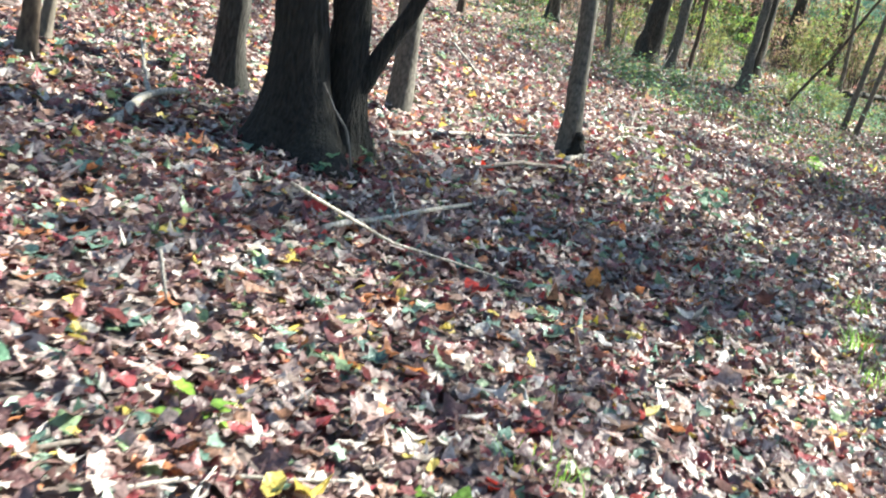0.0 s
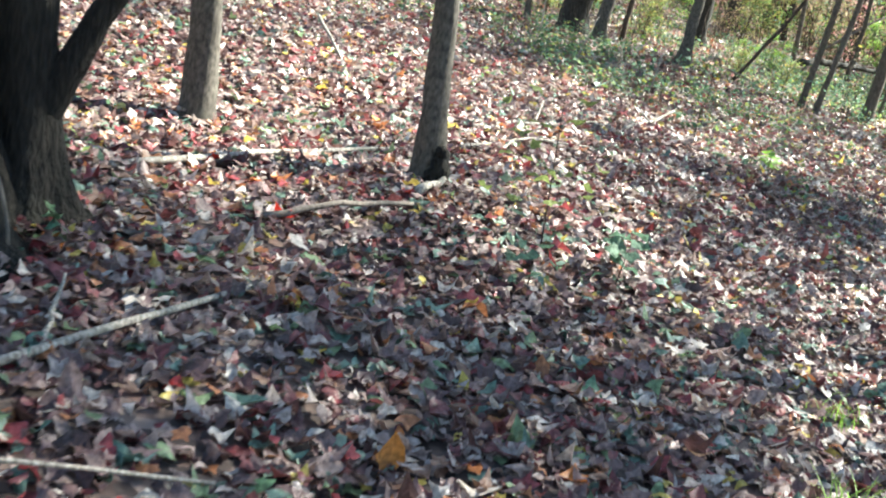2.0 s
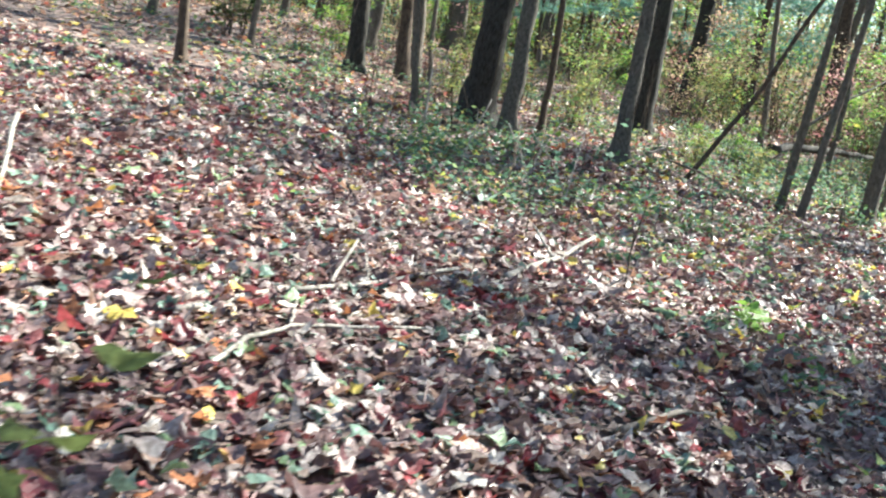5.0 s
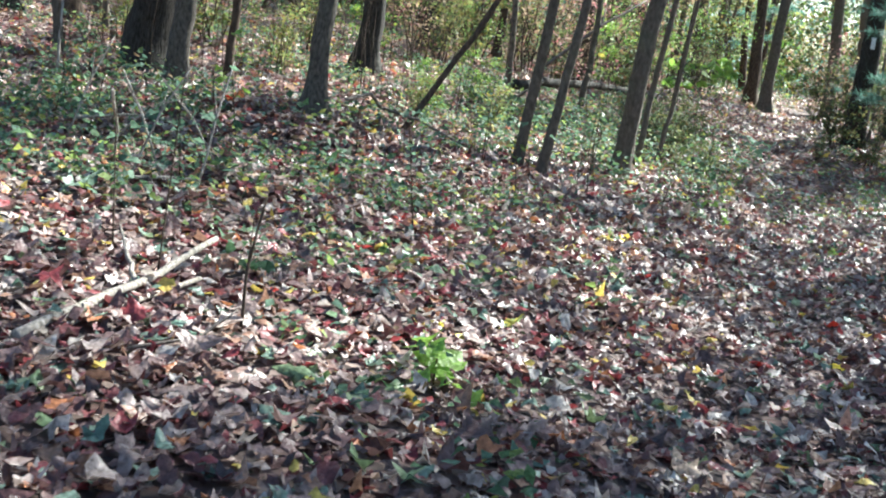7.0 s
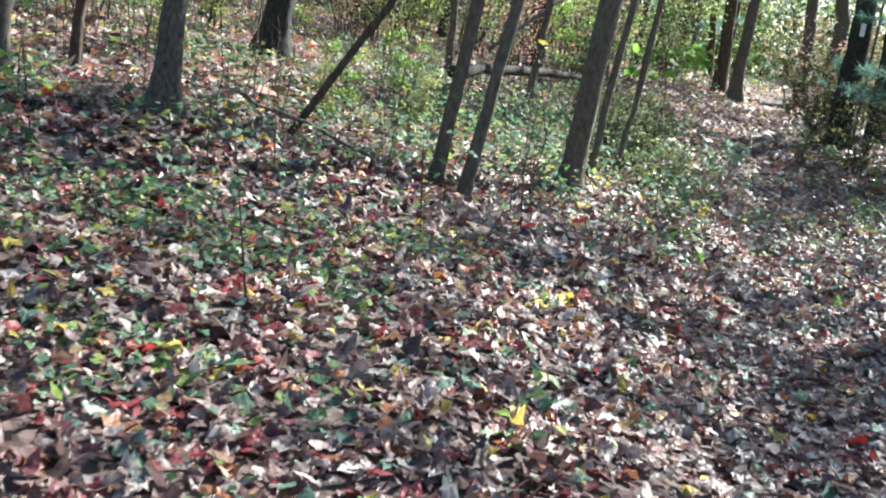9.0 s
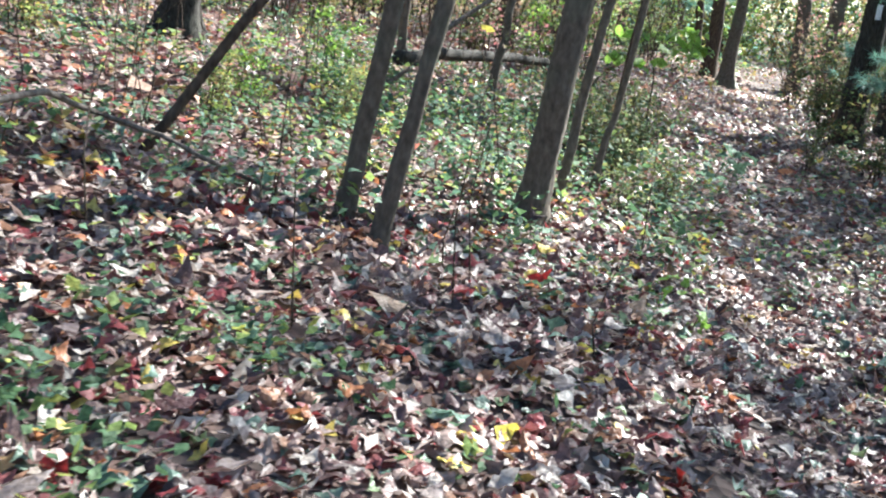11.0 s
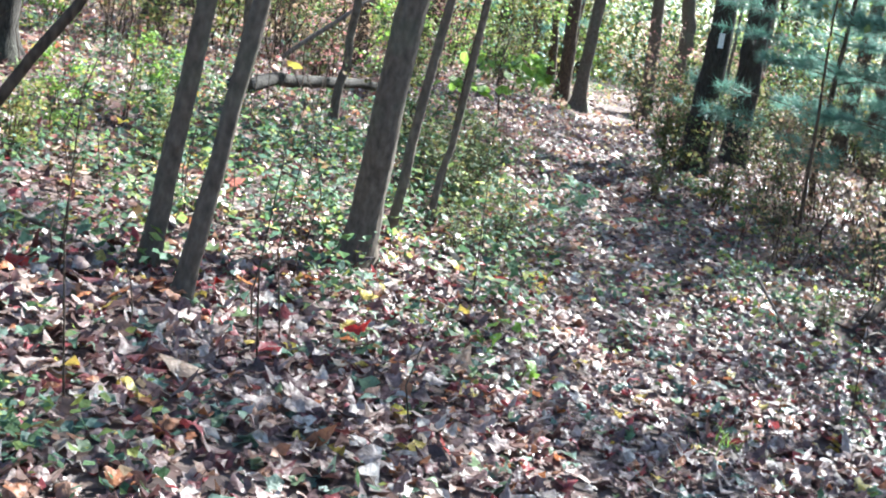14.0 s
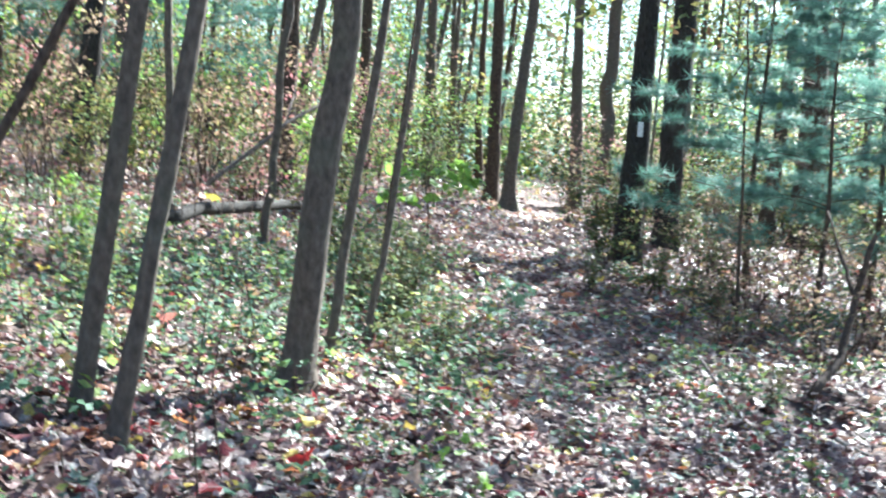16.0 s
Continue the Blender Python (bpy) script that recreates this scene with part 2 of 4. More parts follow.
# ---- tubes: trunks, branches, sticks ----
def tube(points, radii, sides=8, lobes=None):
    """Rings of verts along points and quads between them. lobes(ring, angles): radius factors."""
    P, R = np.asarray(points, float), np.asarray(radii, float)
    T = np.gradient(P, axis=0)
    T /= np.linalg.norm(T, axis=1)[:, None] + 1e-9
    ref = np.array([1.0, 0, 0]) if abs(T[0, 0]) < 0.8 else np.array([0, 1.0, 0])
    a = np.arange(sides) * 2 * np.pi / sides
    V = []
    for k in range(len(P)):
        u = np.cross(T[k], ref)
        u /= np.linalg.norm(u)
        v = np.cross(T[k], u)
        f = lobes(k, a) if lobes else 1.0
        V.append(P[k] + (np.cos(a)[:, None] * u + np.sin(a)[:, None] * v) * (R[k] * np.ones(sides) * f)[:, None])
    V = np.concatenate(V)
    k, s = np.meshgrid(np.arange(len(P) - 1), np.arange(sides), indexing="ij")
    a0, a1 = (k * sides + s).ravel(), (k * sides + (s + 1) % sides).ravel()
    F = np.stack([a0, a1, a1 + sides, a0 + sides], -1)
    tip = len(V)
    V = np.concatenate([V, P[-1:] + T[-1:] * R[-1] * 0.3, P[:1] - T[:1] * R[0] * 0.3])
    last = (len(P) - 1) * sides
    caps = [(last + j, last + (j + 1) % sides, tip, tip) for j in range(sides)] + [((j + 1) % sides, j, tip + 1, tip + 1) for j in range(sides)]
    return V, F, np.array(caps)


def tube_mesh(name, tubes, mat, cap_mat=None):
    me = bpy.data.meshes.new(name)
    V, F, slots, at = [], [], [], 0
    for v, f, c in tubes:
        V += v.tolist()
        F += (f + at).tolist() + [(a + at, b + at, t + at) for a, b, t, _ in c.tolist()]
        slots += [0] * len(f) + [1 if cap_mat else 0] * len(c)
        at += len(v)
    me.from_pydata(V, [], F)
    me.materials.append(mat)
    if cap_mat:
        me.materials.append(cap_mat)
        me.polygons.foreach_set("material_index", np.array(slots, np.int32))
    me.polygons.foreach_set("use_smooth", np.ones(len(F), bool))
    me.update()
    return me


def wander(n, size, seed):
    r = np.random.default_rng(seed)
    w = np.cumsum(r.normal(0, size, (n, 2)), 0)
    return w - np.linspace(0, 1, n)[:, None] * w[-1] * 0.6


def trunk_mesh(lx, ly, r, h, seed, mat, flare=0.6, sides=14, rough=0.05, wave=0.006, ridges=0.0):
    """A tapered, leaning trunk with a flared foot, from below the ground up."""
    zs = np.concatenate([[-0.35, -0.1, 0, 0.06, 0.13, 0.22, 0.34], np.arange(0.42, 3.2, 0.06) if ridges else np.arange(0.5, 3.2, 0.22), np.linspace(3.4, max(h, 3.5), 12)])
    zs = np.append(zs[zs < h - 0.05], h)
    bend = wander(len(zs), wave * (1 + 3 * r), seed)
    bend[:7] *= 0.15
    pts = np.stack([lx * zs + bend[:, 0], ly * zs + bend[:, 1], zs], -1)
    rad = r * (1 - 0.8 * np.clip(zs / h, 0, 1)) * (1 + flare * np.exp(-np.maximum(zs, -0.1) / (0.10 + 0.9 * r)))
    rr = np.random.default_rng(seed + 5)
    ph, kn = rr.uniform(0, 6.28, 4), rr.normal(0, 1, (len(zs), sides))

    def lobes(k, a):
        ridge = 0.0
        if ridges:
            around = 8.5
            ridge = ridges * np.array([1 - 2.4 * abs(noise.noise(Vector((math.cos(b) * around + 9 * seed, math.sin(b) * around, zs[k] * 1.5)))) + 0.5 * noise.noise(Vector((math.cos(b) * 14, math.sin(b) * 14, zs[k] * 9))) for b in a])
        foot = np.exp(-max(zs[k], 0) / (0.12 + r))
        return 1 + foot * (0.28 if r < 0.13 else 0.13) * flare * (np.cos(4 * a + ph[0]) + 0.6 * np.cos(3 * a + ph[1])) + 0.03 * np.cos(2 * a + ph[2] + zs[k]) + rough * kn[k] + ridge

    return tube_mesh("trunk", [tube(pts, rad, sides, lobes)], mat), pts


# ---- leaves ----
def outline(kind):
    """A leaf's outline about its middle, one unit long, and its point in fan triangles."""
    if kind == "maple":
        a = np.linspace(0, 2 * np.pi, 10, endpoint=False)
        r = np.array([0.6, 0.36, 0.54, 0.33, 0.44, 0.38, 0.44, 0.33, 0.54, 0.36])
    elif kind == "oak":
        a = np.linspace(0, 2 * np.pi, 10, endpoint=False)
        r = np.array([0.62, 0.34, 0.33, 0.2, 0.36, 0.55, 0.36, 0.2, 0.33, 0.34])
    else:
        a = np.linspace(0, 2 * np.pi, 8, endpoint=False)
        r = np.array([0.6, 0.38, 0.27, 0.34, 0.5, 0.34, 0.27, 0.38])
    return np.stack([np.cos(a) * r, np.sin(a) * r, 0 * a], -1)


def turns(az, tilt, roll):
    """Rotation matrices: roll about x, tilt about y, then az about z, each an array."""
    ca, sa, ct, st, cr, sr = np.cos(az), np.sin(az), np.cos(tilt), np.sin(tilt), np.cos(roll), np.sin(roll)
    R = np.empty((len(az), 3, 3))
    R[:, 0] = np.stack([ca * ct, ca * st * sr - sa * cr, ca * st * cr + sa * sr], -1)
    R[:, 1] = np.stack([sa * ct, sa * st * sr + ca * cr, sa * st * cr - ca * sr], -1)
    R[:, 2] = np.stack([-st, ct * sr, ct * cr], -1)
    return R


def leaf_cloud(kind, pos, size, tilt, rng, curl=0.35, fine=True):
    """Verts and triangles of leaves at pos, turned at random."""
    n = len(pos)
    if fine:
        o = outline(kind)
        k = len(o)
        base = np.concatenate([o, [[0, 0, 0]]])
        fan = np.array([(j, (j + 1) % k, k) for j in range(k)])
    else:
        base = np.array([(0.55, 0, 0), (0, 0.32, 0), (-0.5, 0, 0), (0, -0.32, 0)], float)
        k = 3
        fan = np.array([(0, 1, 3), (1, 2, 3)])
    B = np.repeat(base[None], n, 0)
    B = B * (1 + rng.normal(0, 0.13, B.shape))
    c = rng.normal(0, curl, (n, 2))
    B[:, :, 2] += c[:, :1] * B[:, :, 0] ** 2 * 1.4 + c[:, 1:] * B[:, :, 1] ** 2 * 2.2 + (rng.normal(0, 0.09, B.shape[:2]) if fine else 0)
    B *= np.asarray(size)[:, None, None]
    R = turns(rng.uniform(0, 6.28, n), rng.normal(0, tilt, n), rng.normal(0, tilt, n))
    V = np.einsum("nij,nkj->nki", R, B) + np.asarray(pos)[:, None]
    F = fan[None] + (np.arange(n) * len(base))[:, None, None]
    return V.reshape(-1, 3), F.reshape(-1, 3)


def stack_clouds(clouds):
    V, F, at = [], [], 0
    for v, f in clouds:
        V.append(v)
        F.append(f + at)
        at += len(v)
    return np.concatenate(V), np.concatenate(F)


# ---- trees ----
def crown_parts(seed, mat, bark, spread, low, high, clumps, per):
    """Limbs that spread from a trunk's top and a loose crown of leaf clumps on them, for a trunk ending at the origin."""
    r = np.random.default_rng(seed)
    limbs, tips = [], []
    for j in range(11):
        a, z0 = r.uniform(0, 6.28), r.uniform(low, high * 0.8)
        reach, rise = spread * r.uniform(0.5, 1.0), r.uniform(0.5, 2.0)
        u = np.linspace(0, 1, 6)[:, None]
        pts = np.array([[0, 0, z0]]) + u * np.array([[math.cos(a) * reach, math.sin(a) * reach, 0]]) + np.array([[0, 0, 1]]) * rise * u ** 0.8
        pts[1:] += r.normal(0, 0.1, (5, 3))
        limbs.append(tube(pts, np.linspace(0.012, 0.004, 6) * (0.6 + spread * 0.5), 5))
        tips += list(pts[2:])
    tips = np.array(tips)
    c = tips[r.integers(0, len(tips), clumps)] + r.normal(0, 0.45, (clumps, 3))
    pos = np.repeat(c, per, 0) + r.normal(0, 0.28, (clumps * per, 3)) * (1, 1, 0.6)
    V, F = leaf_cloud("oval", pos, r.uniform(0.11, 0.2, len(pos)), 0.6, r, 0.3, False)
    return tube_mesh("branchwork", limbs, bark), mesh_of("crown", V, F, mat)


CROWNS = [crown_parts(30 + k, m, BARK_GREY, s, lo, hi, c, p) for k, (m, s, lo, hi, c, p) in enumerate([
    (YELLOW_GREEN, 2.4, -3.5, 1.0, 34, 28), (OLIVE, 2.8, -4.0, 1.0, 38, 30), (RUSSET, 2.2, -3.0, 1.0, 30, 28), (YELLOW_GREEN, 2.8, -4.0, 1.0, 36, 28), (OLIVE, 1.5, -2.4, 0.8, 44, 30), (YELLOW_GREEN, 1.6, -2.6, 0.8, 44, 30)])]
SMALL_CROWNS = [crown_parts(50 + k, m, BARK_BROWN, 1.3, -2.0, 0.4, 30, 20) for k, m in enumerate([YELLOW_GREEN, OLIVE])]
tree_count = [0]


def in_clearing(x, y):
    return -3 < x < 11 and 5 < y < 24



def tree(x, y, lx, ly, r, h=None, mat=None, flare=0.6, label="", group="", wave=0.006, crown=True, sides=14, rough=0.05, pick=None, z=None, ridges=0.0):
    """One tree at (x, y), leaning lx, ly a metre, r thick at breast height: trunk, branches and crown. Returns it."""
    tree_count[0] += 1
    k = tree_count[0]
    big = r > 0.055
    h = h or (10.5 + (k * 7 % 5) if big else 7.0 + (k * 3 % 4) * 0.5)
    mat = mat or (BARK_MID if r > 0.1 and in_clearing(x, y) else BARK_BROWN if k % 3 == 0 else BARK_GREY)
    kind = "tree" if big else "sapling"
    label = label or ("woodland tree with rough furrowed bark and autumn crown" if r > 0.09 else "slim grey-barked tree among leaf litter" if big else "thin sapling with a bare brown stem")
    t = thing(kind, x, y, gz(x, y) if z is None else z, label, kind, group or ("woodland trees" if big else "saplings"))
    me, pts = trunk_mesh(lx, ly, r, h, k, mat, flare, sides, rough, wave, ridges)
    piece("trunk" if big else "stem", me, t)
    if crown:
        bare = 0.02 < r <= 0.05 and in_clearing(x, y)
        pool = CROWNS if big else SMALL_CROWNS
        b, c = pool[pick % len(pool) if pick is not None else k % min(len(pool), 4)]
        for nm, m in (("branchwork", b),) if bare else (("branchwork", b), ("crown", c)):
            o = tagged(piece(nm, m, t), kind="stuff")
            o.matrix_basis = pose(pts[-1][0], pts[-1][1], pts[-1][2] - 0.4, 0, 0, k * 77.0) @ Matrix.Scale(0.45 if h < 5 else 1.0, 4)
    return t


def limb(parent, name, pts, radii, mat, sides=8, seed=1, knots=0.25):
    P = np.array(pts, float)
    u = np.linspace(0, len(P) - 1, 4 * (len(P) - 1) + 1)
    Q = np.stack([np.interp(u, np.arange(len(P)), P[:, a]) for a in range(3)], -1)
    w = np.random.default_rng(seed).normal(0, knots, Q.shape) * np.interp(u, np.arange(len(P)), radii)[:, None]
    w[0] = 0
    return piece(name, tube_mesh(name, [tube(Q + w, np.interp(u, np.arange(len(P)), radii), sides)], mat), parent)


# the old double-trunked tree
old = tree(-0.60, 6.72, -0.10, 0.005, 0.132, 13, BARK_DARK, 1.75, "old double-trunked tree with furrowed flaring foot, bark coloured dark for shade", "", 0.002, True, 84, 0.008, ridges=0.06)
m_, pts_ = trunk_mesh(-0.11, 0.006, 0.105, 12, 901, BARK_DARK, 0.8, 64, 0.008, 0.002, 0.06)
second = piece("second_trunk", m_, old)
second.matrix_basis = pose(0.25, 0.20, -0.02)
limb(old, "limb", [(0.24, 0.20, 0.30), (0.33, 0.2, 0.50), (0.42, 0.21, 0.70), (0.52, 0.23, 0.93), (0.74, 0.3, 1.5), (1.15, 0.5, 3.2)], [0.08, 0.058, 0.047, 0.044, 0.04, 0.02], BARK_DARK, 14, 1, 0.05)
limb(old, "vine", [(0.12, -0.22, 0.42), (0.2, -0.24, 0.30), (0.29, -0.26, 0.2), (0.34, -0.3, 0.02)], [0.006, 0.007, 0.007, 0.006], DEAD_DARK, 5)

# trees near the start
tree(-1.23, 8.08, -0.07, 0.0, 0.1, mat=BARK_MID)
tree(-2.25, 7.20, -0.004, 0.0, 0.050, 6)
tree(-2.32, 7.70, 0.06, 0.0, 0.034)
tree(-0.13, 9.25, -0.045, 0.0, 0.086, mat=BARK_SLIM, flare=0.35, label="slim grey tree with one smooth sunlit edge")
crooked = tree(1.12, 8.75, -0.065, 0.0, 0.066, mat=BARK_SLIM, flare=0.45, label="slim grey tree beside a dark broken stub", pick=1)
limb(crooked, "stub", [(0.02, -0.05, -0.06), (0.045, -0.075, 0.06), (0.06, -0.085, 0.19)], [0.075, 0.065, 0.03], BARK_DARK, 10)
tree(1.9, 21.6, 0.02, 0.0, 0.105)
tree(2.55, 18.4, -0.09, 0.0, 0.036)
tree(0.31, 18.2, -0.03, 0.0, 0.050)
tree(-0.36, 13.6, -0.07, 0.0, 0.044)
tree(-3.4, 11.5, 0.02, 0.0, 0.09)
tree(-4.6, 14.5, -0.02, 0.0, 0.12)

# the stand in the middle
tree(3.18, 18.75, 0.0, 0.0, 0.155, flare=0.8, label="thick dark tree with a flared mossy foot")
tree(3.38, 17.75, 0.03, 0.0, 0.074, mat=BARK_SLIM)
tree(2.52, 21.64, -0.05, 0.0, 0.083)
tree(2.72, 23.2, -0.026, 0.0, 0.083)
tree(2.84, 21.3, -0.042, 0.0, 0.030)
tree(3.82, 18.5, 0.0, 0.0, 0.036)
tree(2.07, 26.0, 0.10, -0.01, 0.097)
tree(4.02, 34.0, 0.035, 0.0, 0.22)
tree(4.27, 16.90, 0.045, -0.01, 0.064, flare=1.0, mat=BARK_SLIM, label="slim dark tree with a spreading root foot")
tree(5.47, 21.3, 0.02, -0.005, 0.115, flare=0.9)
tree(9.3, 33.0, 0.019, 0.0, 0.22)
tree(9.4, 29.5, 0.041, 0.0, 0.075)
tree(0.62, 21.8, 0.03, 0.0, 0.040)
tree(-0.95, 23.9, 0.09, 0.0, 0.055)

# the clump beside the trail
tree(5.80, 17.0, 0.088, -0.04, 0.039, 7, BARK_GREY, 0.25, "slender grey twin tree leaning over the litter", "twin saplings", 0.002)
tree(5.87, 16.67, 0.116, -0.04, 0.036, 7, BARK_GREY, 0.3, "slender grey twin tree with a gently bent stem", "twin saplings", 0.0018)
tree(6.85, 17.56, 0.060, -0.03, 0.072, 10, BARK_GREY, 0.45, "straight grey tree with smooth mottled bark")
tree(7.25, 18.16, 0.090, -0.045, 0.028, 6, BARK_GREY, 0.3)
tree(7.62, 18.55, 0.073, -0.037, 0.020, 6, BARK_GREY, 0.3)
tree(7.72, 18.70, 0.06, -0.03, 0.010, 3.6, BARK_BROWN)
tree(7.68, 27.6, 0.06, -0.03, 0.143, mat=BARK_MID)
tree(7.73, 23.4, -0.06, 0.03, 0.042)
tree(8.03, 21.6, 0.015, -0.01, 0.036, wave=0.014)
tree(10.2, 27.4, 0.0, 0.0, 0.132)
tree(12.4, 33.4, 0.14, -0.07, 0.095)

# along the trail ahead
tree(15.35, 30.5, 0.048, -0.02, 0.115, flare=0.8)
tree(15.6, 31.5, -0.03, 0.02, 0.12)
blazed = tree(12.50, 22.98, 0.012, -0.005, 0.135, mat=BARK_MID, flare=0.35, label="dark trail tree with a small white painted blaze", pick=2, z=gz(12.5, 22.98))
tree(14.05, 24.35, 0.0, 0.0, 0.16, 12, BARK_MID, 0.35, "thick dark tree behind the blazed trail tree", crown=False)
tree(13.28, 23.8, 0.01, 0.0, 0.022, 5, BARK_GREY)
tree(17.8, 38.5, -0.037, 0.02, 0.16)
tree(18.9, 39.5, -0.05, 0.02, 0.08)
tree(22.5, 30.8, -0.03, 0.03, 0.32, flare=0.4)
tree(20.2, 34.6, -0.013, 0.0, 0.17, wave=0.03)
tree(19.4, 34.6, -0.05, 0.02, 0.14)
tree(21.9, 31.4, 0.06, -0.03, 0.16)
tree(24.5, 32.8, -0.05, 0.03, 0.12)
tree(25.8, 32.6, -0.03, 0.02, 0.11)
tree(14.9, 36, 0.0, 0.0, 0.13)
tree(23.2, 36, 0.0, 0.0, 0.15)
tree(11.15, 19.6, -0.05, 0.04, 0.016, 3.2, BARK_BROWN, 0.2)

# the leaning dead pole
pole = thing("dead_pole", 5.0, 17.30, gz(5.0, 17.30), "leaning brown dead pole propped against the saplings", "dead branch")
limb(pole, "shaft", [(-0.06, 0.0, -0.06), (0.48, 0.02, 0.80), (0.99, 0.04, 1.85), (1.6, 0.1, 3.2)], [0.024, 0.022, 0.019, 0.012], BARK_BROWN, 9, 4)

# blaze painted on the trunk, facing the trail
b_ = bmesh.new()
for i in range(5):
    for j in range(7):
        a = -0.20 + 0.10 * i
        rr = 0.134 + 0.004
        b_.verts.new((rr * math.sin(a), -rr * math.cos(a), -0.075 + 0.025 * j))
b_.verts.ensure_lookup_table()
for i in range(4):
    for j in range(6):
        b_.faces.new([b_.verts[i * 7 + j], b_.verts[(i + 1) * 7 + j], b_.verts[(i + 1) * 7 + j + 1], b_.verts[i * 7 + j + 1]])
bm_ = bpy.data.meshes.new("blaze")
b_.to_mesh(bm_)
b_.free()
bm_.materials.append(WHITE_PAINT)
bl_ = piece("blaze", bm_, blazed, "white painted trail blaze")
bl_.matrix_basis = pose(0.018, -0.018, 1.40, 0, 0, -32)


# ---- the wood all round ----
def in_view(x, y):
    """Whether a place lies in the open strip before the walker, kept for the trees set one by one."""
    return y > 0 and -0.38 * y - 1.2 < x < max(0.42 * y + 2.0, 5.9 + 1.12 * (y - 12.5)) and math.hypot(x - 4.9, y - 12.5) < 25


# unseen trees added on the sunny side of the trail, so their crowns shade it: (along the sun's way, across it, crown)
SUNWARD = (math.sin(SUN_AZ), math.cos(SUN_AZ))


def along_sun(x, y):
    return x * SUNWARD[0] + y * SUNWARD[1], y * SUNWARD[0] - x * SUNWARD[1]


for s_, c_, pick in [(11.6, 5.2, 1), (13.4, 4.6, 3), (14.8, 5.6, 4), (16.6, 4.8, 1), (18.0, 6.0, 1), (19.6, 6.9, 3), (21.4, 6.6, 1), (20.8, 7.8, 1), (22.4, 8.0, 4), (24.4, 8.0, 5), (26.6, 8.8, 3), (15.5, 1.8, 3),
                     (25.2, 12.0, 1), (27.4, 10.2, 1), (28.4, 11.8, 3), (30.4, 12.8, 1), (32.5, 13.8, 1)]:
    tree(s_ * SUNWARD[0] - c_ * SUNWARD[1], s_ * SUNWARD[1] + c_ * SUNWARD[0], 0.01, 0.0, 0.1, 10.5, pick=pick, sides=10)

placed = []
rnd = random.Random(11)
while len(placed) < 150:
    x, y = rnd.uniform(-34, 50), rnd.uniform(-24, 62)
    if in_view(x, y) or trail_distance(x, y) < 2.2 or any(math.hypot(x - a, y - b) < 2.0 for a, b in placed):
        continue
    placed.append((x, y))
    tree(x, y, rnd.gauss(0, 0.03), rnd.gauss(0, 0.03), rnd.choice((0.05, 0.07, 0.09, 0.12, 0.16)), sides=9, crown=rnd.random() < 0.5 and not (8 < along_sun(x, y)[0] < 24 and 6.6 < along_sun(x, y)[1] < 11.5))


made = 0
while made < 84:
    x, y = rnd.uniform(-8, 40), rnd.uniform(28, 56)
    far = math.hypot(x - 4.9, y - 12.5)
    if trail_distance(x, y) < 2.0 or not 19 < far < 46 or not -0.3 * y < x < 6 + 1.12 * (y - 12.5):
        continue
    tree(x, y, rnd.gauss(0.02, 0.04), rnd.gauss(-0.01, 0.04), rnd.choice((0.035, 0.045, 0.06, 0.08, 0.1)), sides=7, crown=rnd.random() < 0.3, wave=0.012)
    made += 1


# ---- fallen sticks ----
def stick(pts, r, mat=None, label="pale weathered stick lying on the leaf litter", fork=False, kind="stick"):
    mat = mat or DEAD_WOOD
    x0, y0, _ = pts[0]
    z0 = gz(x0, y0)
    t = thing(kind, x0, y0, z0, label, "stick", "fallen sticks")
    P = [(x - x0, y - y0, gz(x, y) + l + 0.7 * r + 0.028 - z0) for x, y, l in pts]
    n = len(P)
    limb(t, "shaft", P, np.linspace(r, r * 0.6, n), mat, 8, int(abs(x0 * 100)) + n)
    if fork:
        a = Vector(P[n // 2])
        d = (Vector(P[-1]) - Vector(P[0])).normalized()
        s = Vector((-d.y, d.x, 0.25))
        limb(t, "side_twig", [a, a + (d + s * 0.8) * r * 9, a + (d * 1.3 + s) * r * 16], [r * 0.55, r * 0.45, r * 0.25], mat, 6, 3)
    return t


stick([(-0.27, 5.30, 0), (0.03, 5.79, 0), (0.52, 6.70, 0)], 0.017, label="pale peeling fallen branch across the litter", fork=True)
stick([(-0.37, 4.57, 0.33), (0.03, 5.01, 0.12), (0.57, 5.37, 0)], 0.008, label="thin pale stick propped above the leaves")
stick([(0.43, 7.48, 0), (0.72, 7.69, 0.06), (1.07, 8.10, 0)], 0.016, DEAD_DARK, "curved grey-brown branch on the litter")
stick([(-0.71, 4.06, 0.13), (-0.65, 3.99, 0)], 0.008)
stick([(-0.73, 2.81, 0), (-0.54, 2.99, 0), (-0.37, 3.25, 0)], 0.008, DEAD_DARK, "dark crooked twig on the litter", True)
stick([(-0.49, 2.75, 0), (-0.28, 2.97, 0), (-0.10, 3.06, 0), (0.09, 3.16, 0)], 0.008)
stick([(-0.31, 2.80, 0), (-0.28, 2.98, 0.02)], 0.006)
stick([(-0.25, 7.75, 0), (0.28, 8.52, 0), (0.95, 9.35, 0)], 0.018, label="long pale log behind the slim trees")
stick([(0.23, 13.02, 0.1), (0.52, 11.69, 0)], 0.015)
stick([(-1.45, 6.24, 0), (-1.43, 6.80, 0.03), (-1.25, 6.88, 0.08)], 0.028, label="pale broken wood heaped on the leaves", fork=True)
stick([(1.45, 10.50, 0), (1.77, 11.00, 0), (2.10, 11.37, 0), (2.52, 12.04, 0)], 0.014, label="long pale bent branch on the leaves", fork=True)
